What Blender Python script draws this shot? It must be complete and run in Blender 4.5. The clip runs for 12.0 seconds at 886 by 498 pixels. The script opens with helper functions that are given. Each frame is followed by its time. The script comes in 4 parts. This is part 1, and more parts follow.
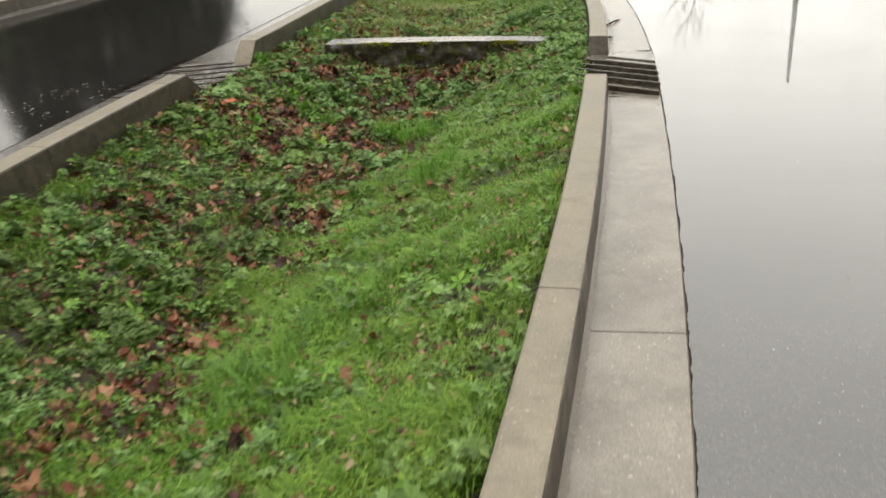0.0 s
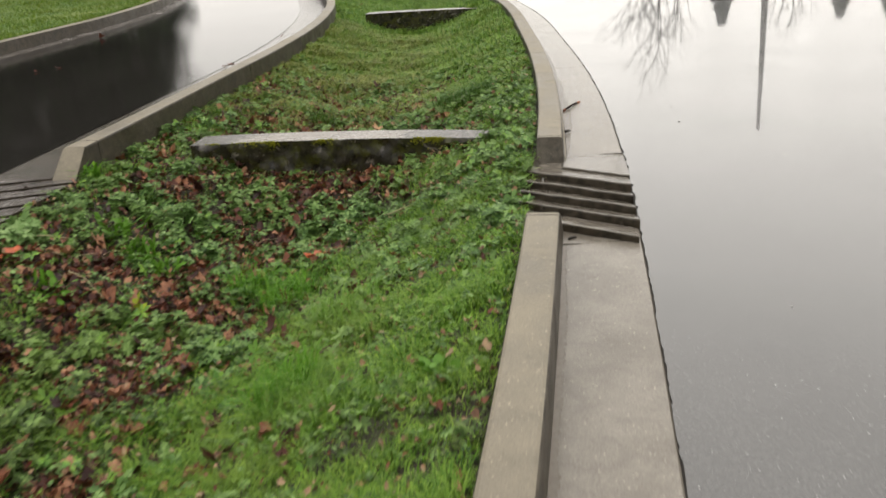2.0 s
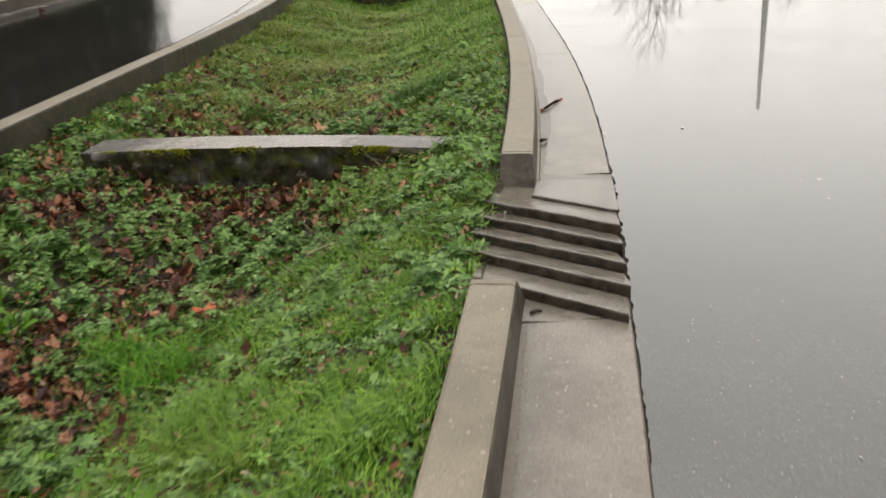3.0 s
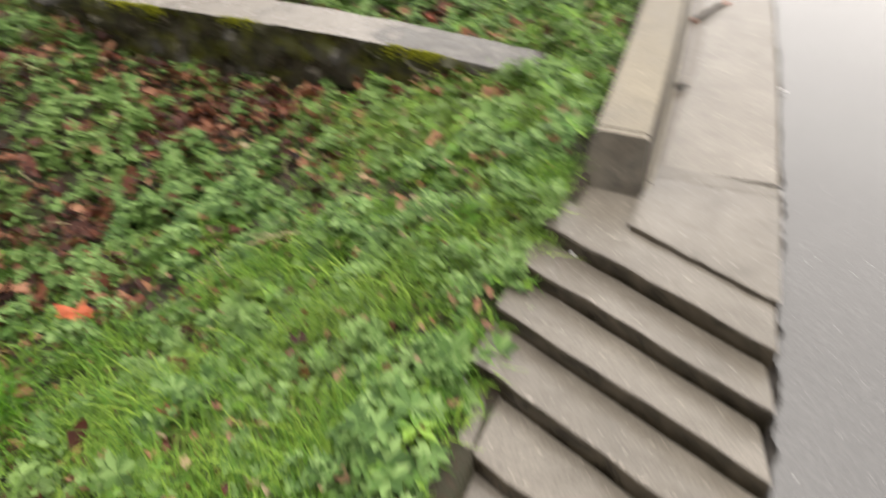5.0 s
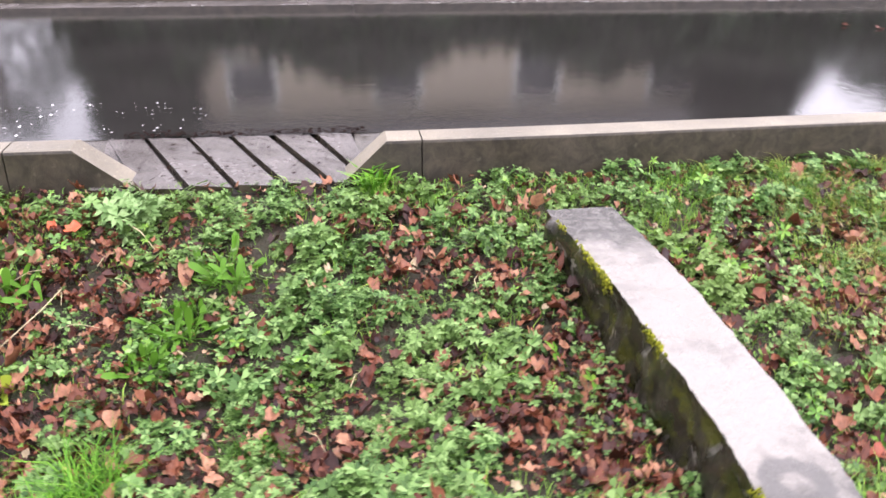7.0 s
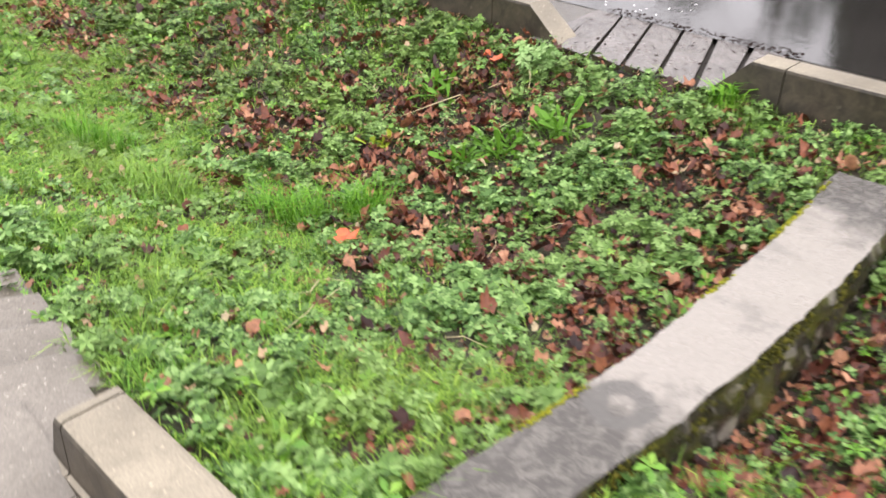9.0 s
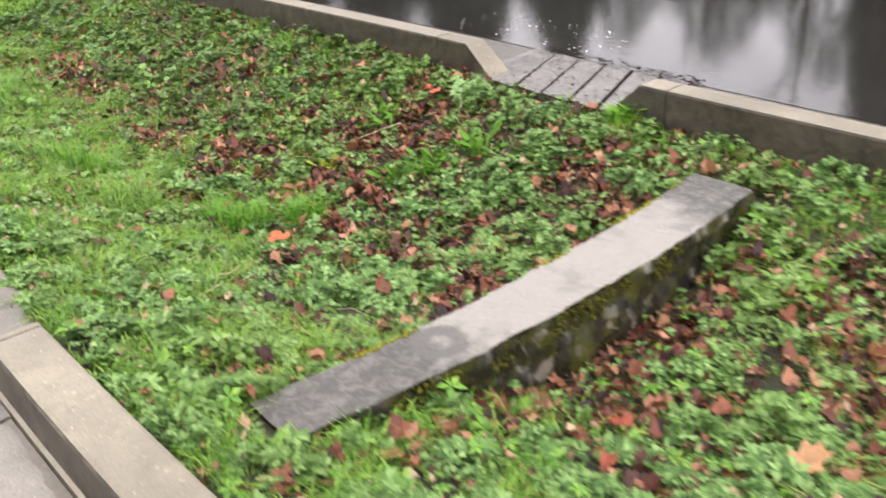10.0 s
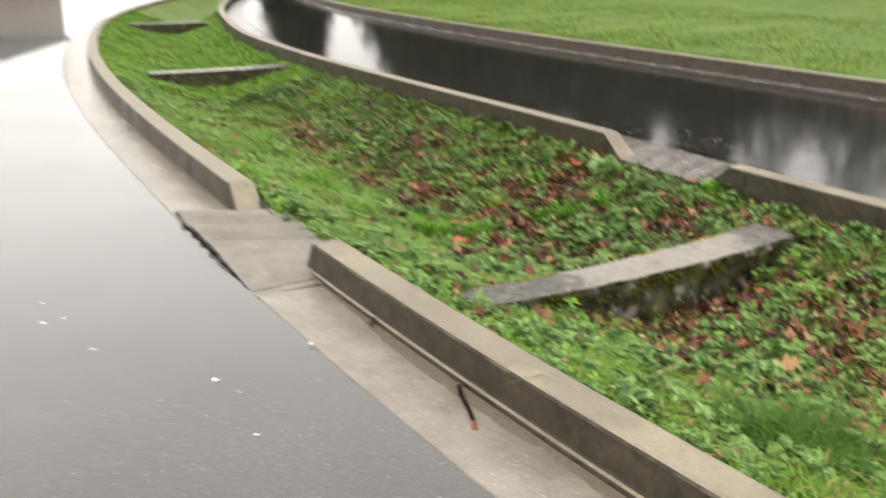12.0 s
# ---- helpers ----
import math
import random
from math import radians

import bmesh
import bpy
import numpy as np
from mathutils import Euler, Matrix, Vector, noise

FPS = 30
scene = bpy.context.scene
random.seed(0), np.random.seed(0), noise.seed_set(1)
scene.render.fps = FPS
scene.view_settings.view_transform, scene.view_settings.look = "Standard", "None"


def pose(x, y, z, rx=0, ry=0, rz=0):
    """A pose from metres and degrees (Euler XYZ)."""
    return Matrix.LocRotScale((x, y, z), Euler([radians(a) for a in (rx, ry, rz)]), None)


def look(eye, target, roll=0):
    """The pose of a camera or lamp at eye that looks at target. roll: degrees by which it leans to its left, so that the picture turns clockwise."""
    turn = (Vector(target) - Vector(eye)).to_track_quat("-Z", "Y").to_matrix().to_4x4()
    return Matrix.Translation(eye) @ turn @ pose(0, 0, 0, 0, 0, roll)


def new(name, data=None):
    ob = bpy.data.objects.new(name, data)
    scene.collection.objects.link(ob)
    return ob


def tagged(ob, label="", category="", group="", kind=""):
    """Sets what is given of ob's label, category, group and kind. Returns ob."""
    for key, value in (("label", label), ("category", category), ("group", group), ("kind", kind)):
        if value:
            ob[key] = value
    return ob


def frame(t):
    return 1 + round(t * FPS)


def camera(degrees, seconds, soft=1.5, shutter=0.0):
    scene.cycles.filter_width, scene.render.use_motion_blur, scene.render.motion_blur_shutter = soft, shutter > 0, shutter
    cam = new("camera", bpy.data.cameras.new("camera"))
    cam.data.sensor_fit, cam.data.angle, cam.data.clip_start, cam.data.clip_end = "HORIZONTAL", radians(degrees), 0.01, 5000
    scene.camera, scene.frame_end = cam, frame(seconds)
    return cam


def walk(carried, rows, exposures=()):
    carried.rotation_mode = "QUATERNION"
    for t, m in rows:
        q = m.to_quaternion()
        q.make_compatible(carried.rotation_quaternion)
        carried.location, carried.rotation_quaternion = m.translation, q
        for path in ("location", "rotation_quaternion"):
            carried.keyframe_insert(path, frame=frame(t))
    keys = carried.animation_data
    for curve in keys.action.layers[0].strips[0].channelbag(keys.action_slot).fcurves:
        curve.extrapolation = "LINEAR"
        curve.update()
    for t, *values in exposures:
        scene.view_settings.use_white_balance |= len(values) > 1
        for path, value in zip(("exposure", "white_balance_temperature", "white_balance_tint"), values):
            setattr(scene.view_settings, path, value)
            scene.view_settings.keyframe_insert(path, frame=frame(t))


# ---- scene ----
cam = camera(56.8, 12.0, 1.6, 0.5)
PATH = [
    (0, (0.088, -6.827, 1.47), (-0.314, -5.061, 0.622), -3.4),
    (0.5, (0.063, -6.336, 1.438), (-0.295, -4.554, 0.603), -2.9),
    (1, (0.081, -5.81, 1.411), (-0.254, -4.007, 0.613), -3.5),
    (1.5, (0.139, -5.276, 1.389), (-0.205, -3.458, 0.629), -3.3),
    (2, (0.129, -4.699, 1.39), (-0.213, -2.878, 0.636), -4.1),
    (2.5, (0.195, -4.159, 1.332), (-0.147, -2.347, 0.559), -4.0),
    (3, (0.213, -3.563, 1.283), (-0.118, -1.765, 0.471), -3.8),
    (3.2, (0.194, -3.41, 1.283), (-0.127, -1.619, 0.454), -3.8),
    (4.8, (0.037, -2.116, 1.203), (-0.271, -0.582, -0.043), 3.3),
    (5, (0.142, -1.943, 1.163), (-0.407, -0.427, -0.021), 1.4),
    (5.5, (0.171, -1.546, 1.172), (-0.683, -0.135, 0.04), 2.6),
    (5.8, (0.165, -1.321, 1.183), (-0.903, -0.041, 0.077), 4.3),
    (6, (0.15, -1.17, 1.202), (-1.083, -0.055, 0.091), 3.5),
    (6.2, (0.165, -0.99, 1.237), (-1.285, -0.124, 0.166), 1.9),
    (6.5, (0.23, -0.746, 1.28), (-1.448, -0.21, 0.333), 2.7),
    (6.7, (0.27, -0.553, 1.251), (-1.47, -0.14, 0.356), 1.6),
    (8.3, (0.219, 0.894, 1.32), (-1.291, 0.164, 0.231), 1.4),
    (8.5, (0.217, 1.037, 1.35), (-1.162, 0.096, 0.248), -0.2),
    (8.8, (0.244, 1.27, 1.325), (-0.962, 0.097, 0.244), -0.8),
    (9, (0.29, 1.498, 1.361), (-0.885, 0.275, 0.3), -0.5),
    (9.5, (0.312, 1.878, 1.366), (-0.815, 0.535, 0.404), -1.3),
    (10, (0.257, 2.29, 1.39), (-0.884, 0.945, 0.449), -2.8),
    (10.5, (0.41, 2.709, 1.371), (-0.749, 1.4, 0.4), -2.8),
    (11, (0.718, 3.009, 1.376), (-0.421, 1.669, 0.424), -1.3),
    (11.5, (1.081, 3.314, 1.445), (-0.023, 1.893, 0.573), 0.2),
    (12, (1.422, 3.619, 1.498), (0.45, 2.007, 0.823), 0.6),
]
EXPOSURES = [(0.0, -0.17, 6950, 7), (0.6, -0.28, 6950, 8), (3.2, -0.40, 6950, 10), (4.8, 0.06, 7000, 12), (5.5, 0.42, 6850, 11), (6.2, 0.78, 6150, 25), (6.7, 1.02, 6100, 25),
             (8.3, 0.85, 6500, 18), (10.5, 0.63, 6500, 15), (11.5, 0.52, 6750, 11), (12.0, 0.28, 7000, 9)]
walk(cam, [(t, look(eye, target, roll)) for t, eye, target, roll in PATH], EXPOSURES)

# ---- world and light: a bright overcast sky after rain ----
world = bpy.data.worlds.new("overcast_sky")
scene.world = world
world.use_nodes = True
wn, wl = world.node_tree.nodes, world.node_tree.links
sky = wn.new("ShaderNodeTexSky")
sky.sky_type = "NISHITA"
sky.sun_disc = False
sky.sun_elevation, sky.sun_rotation = radians(58), radians(7)
sky.dust_density, sky.air_density = 4.0, 1.0
grey = wn.new("ShaderNodeHueSaturation")
grey.inputs["Saturation"].default_value = 0.06
cloud = wn.new("ShaderNodeMix")
cloud.data_type = "RGBA"
cloud.inputs["Factor"].default_value = 0.65
cloud.inputs["B"].default_value = (15.5, 15.4, 15.6, 1)
wl.new(sky.outputs[0], grey.inputs["Color"])
wl.new(grey.outputs[0], cloud.inputs["A"])
# even cloud, brighter overhead than low down
coord = wn.new("ShaderNodeTexCoord")
split = wn.new("ShaderNodeSeparateXYZ")
rise = wn.new("ShaderNodeMapRange")
rise.inputs["From Min"].default_value, rise.inputs["From Max"].default_value = 0.0, 1.0
rise.inputs["To Min"].default_value, rise.inputs["To Max"].default_value = 0.96, 1.30
veil = wn.new("ShaderNodeMix")
veil.data_type, veil.blend_type = "RGBA", "MULTIPLY"
veil.inputs["Factor"].default_value = 1.0
wl.new(coord.outputs["Generated"], split.inputs[0])
wl.new(split.outputs["Z"], rise.inputs["Value"])
wl.new(cloud.outputs["Result"], veil.inputs["A"])
wl.new(rise.outputs["Result"], veil.inputs["B"])
wl.new(veil.outputs["Result"], wn["Background"].inputs["Color"])
wn["Background"].inputs["Strength"].default_value = 0.119

sun = new("sun", bpy.data.lights.new("sun", "SUN"))
sun.data.energy, sun.data.angle, sun.data.color = 1.1, radians(130), (1.0, 0.97, 0.93)
sun.matrix_world = look((2, 16, 26), (0, 0, 0))


# ---- materials ----
class Nodes:
    """A small helper that builds one node material."""

    def __init__(self, name):
        self.mat = bpy.data.materials.new(name)
        self.mat.use_nodes = True
        self.n, self.l = self.mat.node_tree.nodes, self.mat.node_tree.links
        self.b = self.n["Principled BSDF"]
        self.pos = self.n.new("ShaderNodeTexCoord").outputs["Object"]

    def noise(self, scale, detail=4.0, rough=0.55, distort=0.0):
        t = self.n.new("ShaderNodeTexNoise")
        t.inputs["Scale"].default_value, t.inputs["Detail"].default_value = scale, detail
        t.inputs["Roughness"].default_value, t.inputs["Distortion"].default_value = rough, distort
        self.l.new(self.pos, t.inputs["Vector"])
        return t.outputs["Fac"]

    def cells(self, scale):
        t = self.n.new("ShaderNodeTexVoronoi")
        t.inputs["Scale"].default_value = scale
        self.l.new(self.pos, t.inputs["Vector"])
        return t.outputs["Distance"]

    def ramp(self, fac, *stops):
        t = self.n.new("ShaderNodeValToRGB")
        while len(t.color_ramp.elements) < len(stops):
            t.color_ramp.elements.new(0.5)
        for e, (p, c) in zip(t.color_ramp.elements, stops):
            e.position = p
            e.color = (c, c, c, 1) if isinstance(c, (int, float)) else (*c, 1)
        self.l.new(fac, t.inputs["Fac"])
        return t.outputs["Color"]

    def mix(self, fac, a, b, blend="MIX"):
        t = self.n.new("ShaderNodeMix")
        t.data_type, t.blend_type = "RGBA", blend
        for key, v in (("Factor", fac), ("A", a), ("B", b)):
            if isinstance(v, (int, float)):
                t.inputs[key].default_value = v if key == "Factor" else (v, v, v, 1)
            elif isinstance(v, tuple):
                t.inputs[key].default_value = (*v, 1)
            else:
                self.l.new(v, t.inputs[key])
        return t.outputs["Result"]

    def maths(self, op, a, b=0.0):
        t = self.n.new("ShaderNodeMath")
        t.operation = op
        for k, v in enumerate((a, b)):
            if isinstance(v, (int, float)):
                t.inputs[k].default_value = v
            else:
                self.l.new(v, t.inputs[k])
        return t.outputs[0]

    def axis(self, which):
        t = self.n.new("ShaderNodeSeparateXYZ")
        self.l.new(self.pos, t.inputs[0])
        return t.outputs[which]

    def island(self):
        return self.n.new("ShaderNodeNewGeometry").outputs["Random Per Island"]

    def piece(self):
        return self.n.new("ShaderNodeObjectInfo").outputs["Random"]

    def done(self, color, rough, bump=None, depth=0.01, strength=0.5, metal=0.0, ior=1.45, trans=0.0, spec=0.5):
        def put(key, v):
            if isinstance(v, (int, float)):
                self.b.inputs[key].default_value = v
            elif isinstance(v, tuple):
                self.b.inputs[key].default_value = (*v, 1)
            else:
                self.l.new(v, self.b.inputs[key])
        put("Base Color", color)
        put("Roughness", rough)
        put("Metallic", metal)
        put("IOR", ior)
        put("Specular IOR Level", spec)
        if bump is not None:
            t = self.n.new("ShaderNodeBump")
            t.inputs["Distance"].default_value, t.inputs["Strength"].default_value = depth, strength
            self.l.new(bump, t.inputs["Height"])
            self.l.new(t.outputs["Normal"], self.b.inputs["Normal"])
        if trans:
            out = self.n["Material Output"]
            tr = self.n.new("ShaderNodeBsdfTranslucent")
            mx = self.n.new("ShaderNodeMixShader")
            mx.inputs["Fac"].default_value = trans
            if isinstance(color, tuple):
                tr.inputs["Color"].default_value = (*color, 1)
            else:
                self.l.new(color, tr.inputs["Color"])
            self.l.new(self.b.outputs[0], mx.inputs[1])
            self.l.new(tr.outputs[0], mx.inputs[2])
            self.l.new(mx.outputs[0], out.inputs["Surface"])
        return self.mat


def concrete(name, dark, light, rough=(0.32, 0.6)):
    m = Nodes(name)
    big, fine = m.noise(3.0, 5, 0.6), m.noise(160, 3, 0.6)
    c = m.mix(m.ramp(big, (0.32, 0.0), (0.68, 1.0)), dark, light)
    c = m.mix(0.7, c, m.ramp(fine, (0.3, 0.45), (0.7, 1.05)), "MULTIPLY")
    c = m.mix(m.ramp(m.noise(8, 6, 0.7, 0.5), (0.5, 0.0), (0.68, 0.45)), c, tuple(v * 0.6 for v in dark))
    c = m.mix(m.ramp(m.noise(0.9, 4, 0.6), (0.4, 0.0), (0.7, 0.25)), c, tuple(v * 0.55 for v in dark))
    c = m.mix(m.ramp(m.noise(75, 2, 0.5), (0.67, 0.0), (0.73, 0.6)), c, tuple(min(1.0, v * 1.7) for v in light))
    c = m.mix(m.maths("MULTIPLY", m.piece(), 0.18), c, (0.10, 0.09, 0.075))
    # steep faces go near black: grime plus the shade of upright sides, painted
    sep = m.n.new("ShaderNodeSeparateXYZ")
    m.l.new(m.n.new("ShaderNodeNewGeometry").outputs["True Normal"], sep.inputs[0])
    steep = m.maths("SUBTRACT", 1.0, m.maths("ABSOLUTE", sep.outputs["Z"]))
    steep_shade_grime = m.ramp(m.maths("ADD", m.maths("MULTIPLY", steep, 0.8), m.maths("MULTIPLY", m.noise(6, 5, 0.65), 0.5)), (0.54, 0.0), (0.74, 0.96))
    shaded_grime = m.mix(m.ramp(m.noise(13, 6, 0.7, 0.6), (0.38, 0.0), (0.66, 1.0)), (0.016, 0.013, 0.008), (0.06, 0.048, 0.032))
    c = m.mix(steep_shade_grime, c, shaded_grime)
    spots = m.ramp(m.noise(23, 3, 0.5), (0.66, 0.0), (0.74, 0.35))
    c = m.mix(spots, c, (0.13, 0.11, 0.085))
    return m.done(c, m.ramp(big, (0.35, rough[0]), (0.65, rough[1])), m.mix(0.5, fine, m.noise(45, 3)), 0.004, 0.5)


def dam_concrete():
    m = Nodes("weathered_concrete")
    x = m.maths("ADD", m.axis("X"), m.maths("MULTIPLY", m.maths("SUBTRACT", m.noise(7, 4, 0.6, 0.6), 0.5), 0.5))
    mid = m.maths("MULTIPLY", m.ramp(m.maths("MULTIPLY", m.maths("ADD", x, 2.62), 0.476), (0.14, 0.0), (0.22, 1.0), (0.70, 1.0), (0.78, 0.0)), 1.0)
    ends = m.mix(m.ramp(m.noise(26, 6, 0.75, 0.8), (0.45, 0.0), (0.62, 1.0)), (0.055, 0.05, 0.043), (0.125, 0.115, 0.10))
    top = m.mix(mid, ends, (0.25, 0.228, 0.20))
    gap = m.n.new("ShaderNodeVectorMath")
    gap.operation = "DISTANCE"
    m.l.new(m.pos, gap.inputs[0])
    gap.inputs[1].default_value = (-1.03, 0.735, 0.0)
    ring = m.maths("ADD", gap.outputs["Value"], m.maths("MULTIPLY", m.noise(18, 3), 0.05))
    top = m.mix(m.ramp(ring, (0.055, 0.0), (0.07, 0.9), (0.105, 0.9), (0.12, 0.0)), top, (0.085, 0.08, 0.072))
    top = m.mix(m.ramp(m.noise(5.5, 5, 0.7, 0.4), (0.56, 0.0), (0.66, 0.5)), top, (0.14, 0.13, 0.115))
    top = m.mix(0.4, top, m.ramp(m.noise(60, 4, 0.7), (0.3, 0.6), (0.7, 1.0)), "MULTIPLY")
    # sides near black: moss and wet grime, with their shade put into the colour
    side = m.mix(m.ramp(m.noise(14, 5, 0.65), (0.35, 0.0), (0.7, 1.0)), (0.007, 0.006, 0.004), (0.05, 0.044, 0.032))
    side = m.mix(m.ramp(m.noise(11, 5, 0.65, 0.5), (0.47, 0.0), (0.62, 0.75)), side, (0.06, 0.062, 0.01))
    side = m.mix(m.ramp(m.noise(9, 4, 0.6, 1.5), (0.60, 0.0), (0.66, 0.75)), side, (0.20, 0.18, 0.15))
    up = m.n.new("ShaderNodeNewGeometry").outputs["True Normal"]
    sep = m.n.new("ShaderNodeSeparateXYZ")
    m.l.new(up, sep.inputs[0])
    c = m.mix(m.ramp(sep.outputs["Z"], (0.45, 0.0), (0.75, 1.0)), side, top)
    return m.done(c, m.mix(mid, 0.2, m.ramp(m.noise(8), (0.4, 0.16), (0.6, 0.34))), m.mix(0.5, m.noise(120, 3), m.noise(30, 4)), 0.006, 0.7)


def asphalt(name, rough_lo, rough_hi, base, ior, ripple=None):
    m = Nodes(name)
    grain = m.cells(130)
    wet = m.noise(0.9, 4, 0.55, 0.3)
    c = m.mix(m.ramp(m.noise(1.7, 5), (0.35, 0.0), (0.7, 1.0)), base, tuple(v * 1.35 for v in base))
    c = m.mix(m.ramp(m.noise(190, 2, 0.7), (0.6, 0.0), (0.75, 0.5)), c, tuple(v * 2.2 for v in base))
    h = m.mix(0.55, grain, m.noise(70, 2))
    if not ripple:
        stones = m.n.new("ShaderNodeTexVoronoi")
        stones.inputs["Scale"].default_value = 150
        m.l.new(m.pos, stones.inputs["Vector"])
        tone = m.n.new("ShaderNodeSeparateColor")
        m.l.new(stones.outputs["Color"], tone.inputs[0])
        c = m.mix(0.6, c, m.ramp(tone.outputs["Red"], (0.0, 0.4), (0.6, 0.9), (0.9, 1.1), (1.0, 1.8)), "MULTIPLY")
        # pale flecks in the colour: light stones, and glints painted in
        c = m.mix(m.ramp(m.noise(95, 2, 0.6), (0.70, 0.0), (0.75, 0.7)), c, (0.4, 0.4, 0.39))
    if ripple:
        return m.done(c, m.ramp(wet, (0.35, rough_lo), (0.7, rough_hi)), m.mix(0.4, m.noise(7, 3, 0.6, 0.8), m.noise(38, 2)), ripple, 0.35, ior=ior)
    mat = m.done(c, m.ramp(wet, (0.35, rough_lo), (0.7, rough_hi)), h, 0.003, 0.45, ior=ior, spec=0.3)
    # the film of water over the stones
    film = m.n.new("ShaderNodeBump")
    film.inputs["Distance"].default_value, film.inputs["Strength"].default_value = 0.002, 0.045
    m.l.new(m.mix(0.35, m.noise(9, 3, 0.55, 0.5), m.noise(80, 2, 0.6)), film.inputs["Height"])
    m.l.new(film.outputs["Normal"], m.b.inputs["Coat Normal"])
    m.b.inputs["Coat Weight"].default_value = 1.0
    m.b.inputs["Coat IOR"].default_value = 1.62
    m.l.new(m.ramp(wet, (0.35, 0.01), (0.7, 0.03)), m.b.inputs["Coat Roughness"])
    return mat


def foliage(name, a, b, c3, rough=0.5, trans=0.25, yellow=(0.22, 0.20, 0.05), gloss=0.22):
    """Wet leaves: a spread of greens from leaf to leaf, yellower in patches, with a faint sheen."""
    m = Nodes(name)
    c = m.ramp(m.island(), (0.0, a), (0.5, b), (1.0, c3))
    c = m.mix(m.ramp(m.noise(1.3, 3), (0.45, 0.0), (0.75, 0.55)), c, yellow)
    c = m.mix(1.0, c, 0.92, "MULTIPLY")
    return m.done(c, rough, trans=trans, spec=gloss)


def leaf_litter(name, *cols):
    m = Nodes(name)
    c = m.ramp(m.island(), *[(k / (len(cols) - 1), v) for k, v in enumerate(cols)])
    c = m.mix(0.75, c, m.ramp(m.noise(55, 4, 0.65), (0.3, 0.4), (0.7, 1.25)), "MULTIPLY")
    return m.done(c, 0.4, m.noise(140, 2), 0.002, 0.4, trans=0.12, spec=0.35)


def plain(name, color, rough=0.6, grain=30.0, amount=0.35, bump=0.003, gloss=0.5):
    m = Nodes(name)
    g = m.noise(grain, 4, 0.6)
    return m.done(m.mix(amount, color, m.ramp(g, (0.3, 0.45), (0.7, 1.0)), "MULTIPLY"), rough, g, bump, 0.4, spec=gloss)


def soil_material():
    m = Nodes("swale_soil")
    c = m.mix(m.ramp(m.noise(9, 5), (0.35, 0.0), (0.65, 1.0)), (0.030, 0.020, 0.013), (0.030, 0.034, 0.013))
    c = m.mix(m.ramp(m.noise(60, 3), (0.55, 0.0), (0.7, 0.6)), c, (0.055, 0.026, 0.014))
    lawn = m.mix(m.ramp(m.noise(2.2, 5), (0.35, 0.0), (0.7, 1.0)), (0.055, 0.12, 0.012), (0.11, 0.18, 0.02))
    lawn = m.mix(m.ramp(m.noise(70, 3), (0.4, 0.0), (0.7, 0.7)), lawn, (0.06, 0.13, 0.015))
    lawn = m.mix(m.ramp(m.noise(0.7, 5, 0.65), (0.42, 0.0), (0.66, 0.6)), lawn, (0.16, 0.20, 0.03))
    far = m.ramp(m.maths("SUBTRACT", m.maths("ABSOLUTE", m.maths("ADD", m.axis("X"), 1.0)), 6.6), (0.0, 0.0), (0.15, 1.0))
    # beyond the planted stretch the swale is turf as well
    turf = m.ramp(m.maths("SUBTRACT", m.maths("ABSOLUTE", m.maths("ADD", m.axis("Y"), 1.4)), 5.2), (0.0, 0.0), (0.6, 0.8))
    far = m.maths("MAXIMUM", far, turf)
    return m.done(m.mix(far, c, lawn), 0.75, m.mix(0.5, m.noise(40, 4), m.noise(110, 2)), 0.02, 0.8)


MAT_SOIL = soil_material()
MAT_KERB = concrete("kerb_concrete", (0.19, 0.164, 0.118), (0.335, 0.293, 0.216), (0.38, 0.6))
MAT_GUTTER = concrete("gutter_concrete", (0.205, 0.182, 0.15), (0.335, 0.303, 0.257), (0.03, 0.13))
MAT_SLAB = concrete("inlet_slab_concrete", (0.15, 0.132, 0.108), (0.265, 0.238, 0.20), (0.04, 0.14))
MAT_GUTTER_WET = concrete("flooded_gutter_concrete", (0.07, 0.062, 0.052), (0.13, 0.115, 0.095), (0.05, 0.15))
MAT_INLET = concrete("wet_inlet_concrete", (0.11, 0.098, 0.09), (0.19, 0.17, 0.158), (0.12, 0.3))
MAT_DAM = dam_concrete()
MAT_ROAD = asphalt("wet_asphalt", 0.12, 0.26, (0.042, 0.0415, 0.041), 1.42)
MAT_LANE = asphalt("flooded_asphalt", 0.06, 0.10, (0.019, 0.0172, 0.016), 1.47, 0.0028)
MAT_SILT = plain("wet_silt", (0.16, 0.135, 0.105), 0.25, 60, 0.6, 0.002)
MAT_CRACK = plain("joint_dirt", (0.03, 0.025, 0.02), 0.8)
MAT_GRASS = foliage("grass_blades", (0.045, 0.13, 0.012), (0.13, 0.285, 0.028), (0.30, 0.47, 0.07), 0.46, 0.15, (0.19, 0.26, 0.045), 0.28)
MAT_TURF = foliage("bank_turf", (0.065, 0.175, 0.014), (0.18, 0.36, 0.03), (0.38, 0.57, 0.075), 0.46, 0.14, (0.28, 0.36, 0.055), 0.28)
MAT_OLIVE = foliage("matted_grass", (0.09, 0.12, 0.018), (0.20, 0.24, 0.04), (0.38, 0.37, 0.11), 0.5, 0.2, (0.28, 0.27, 0.06))
MAT_LUSH = foliage("lush_grass", (0.05, 0.17, 0.010), (0.10, 0.27, 0.016), (0.18, 0.38, 0.03), 0.46, 0.14, (0.12, 0.30, 0.02))
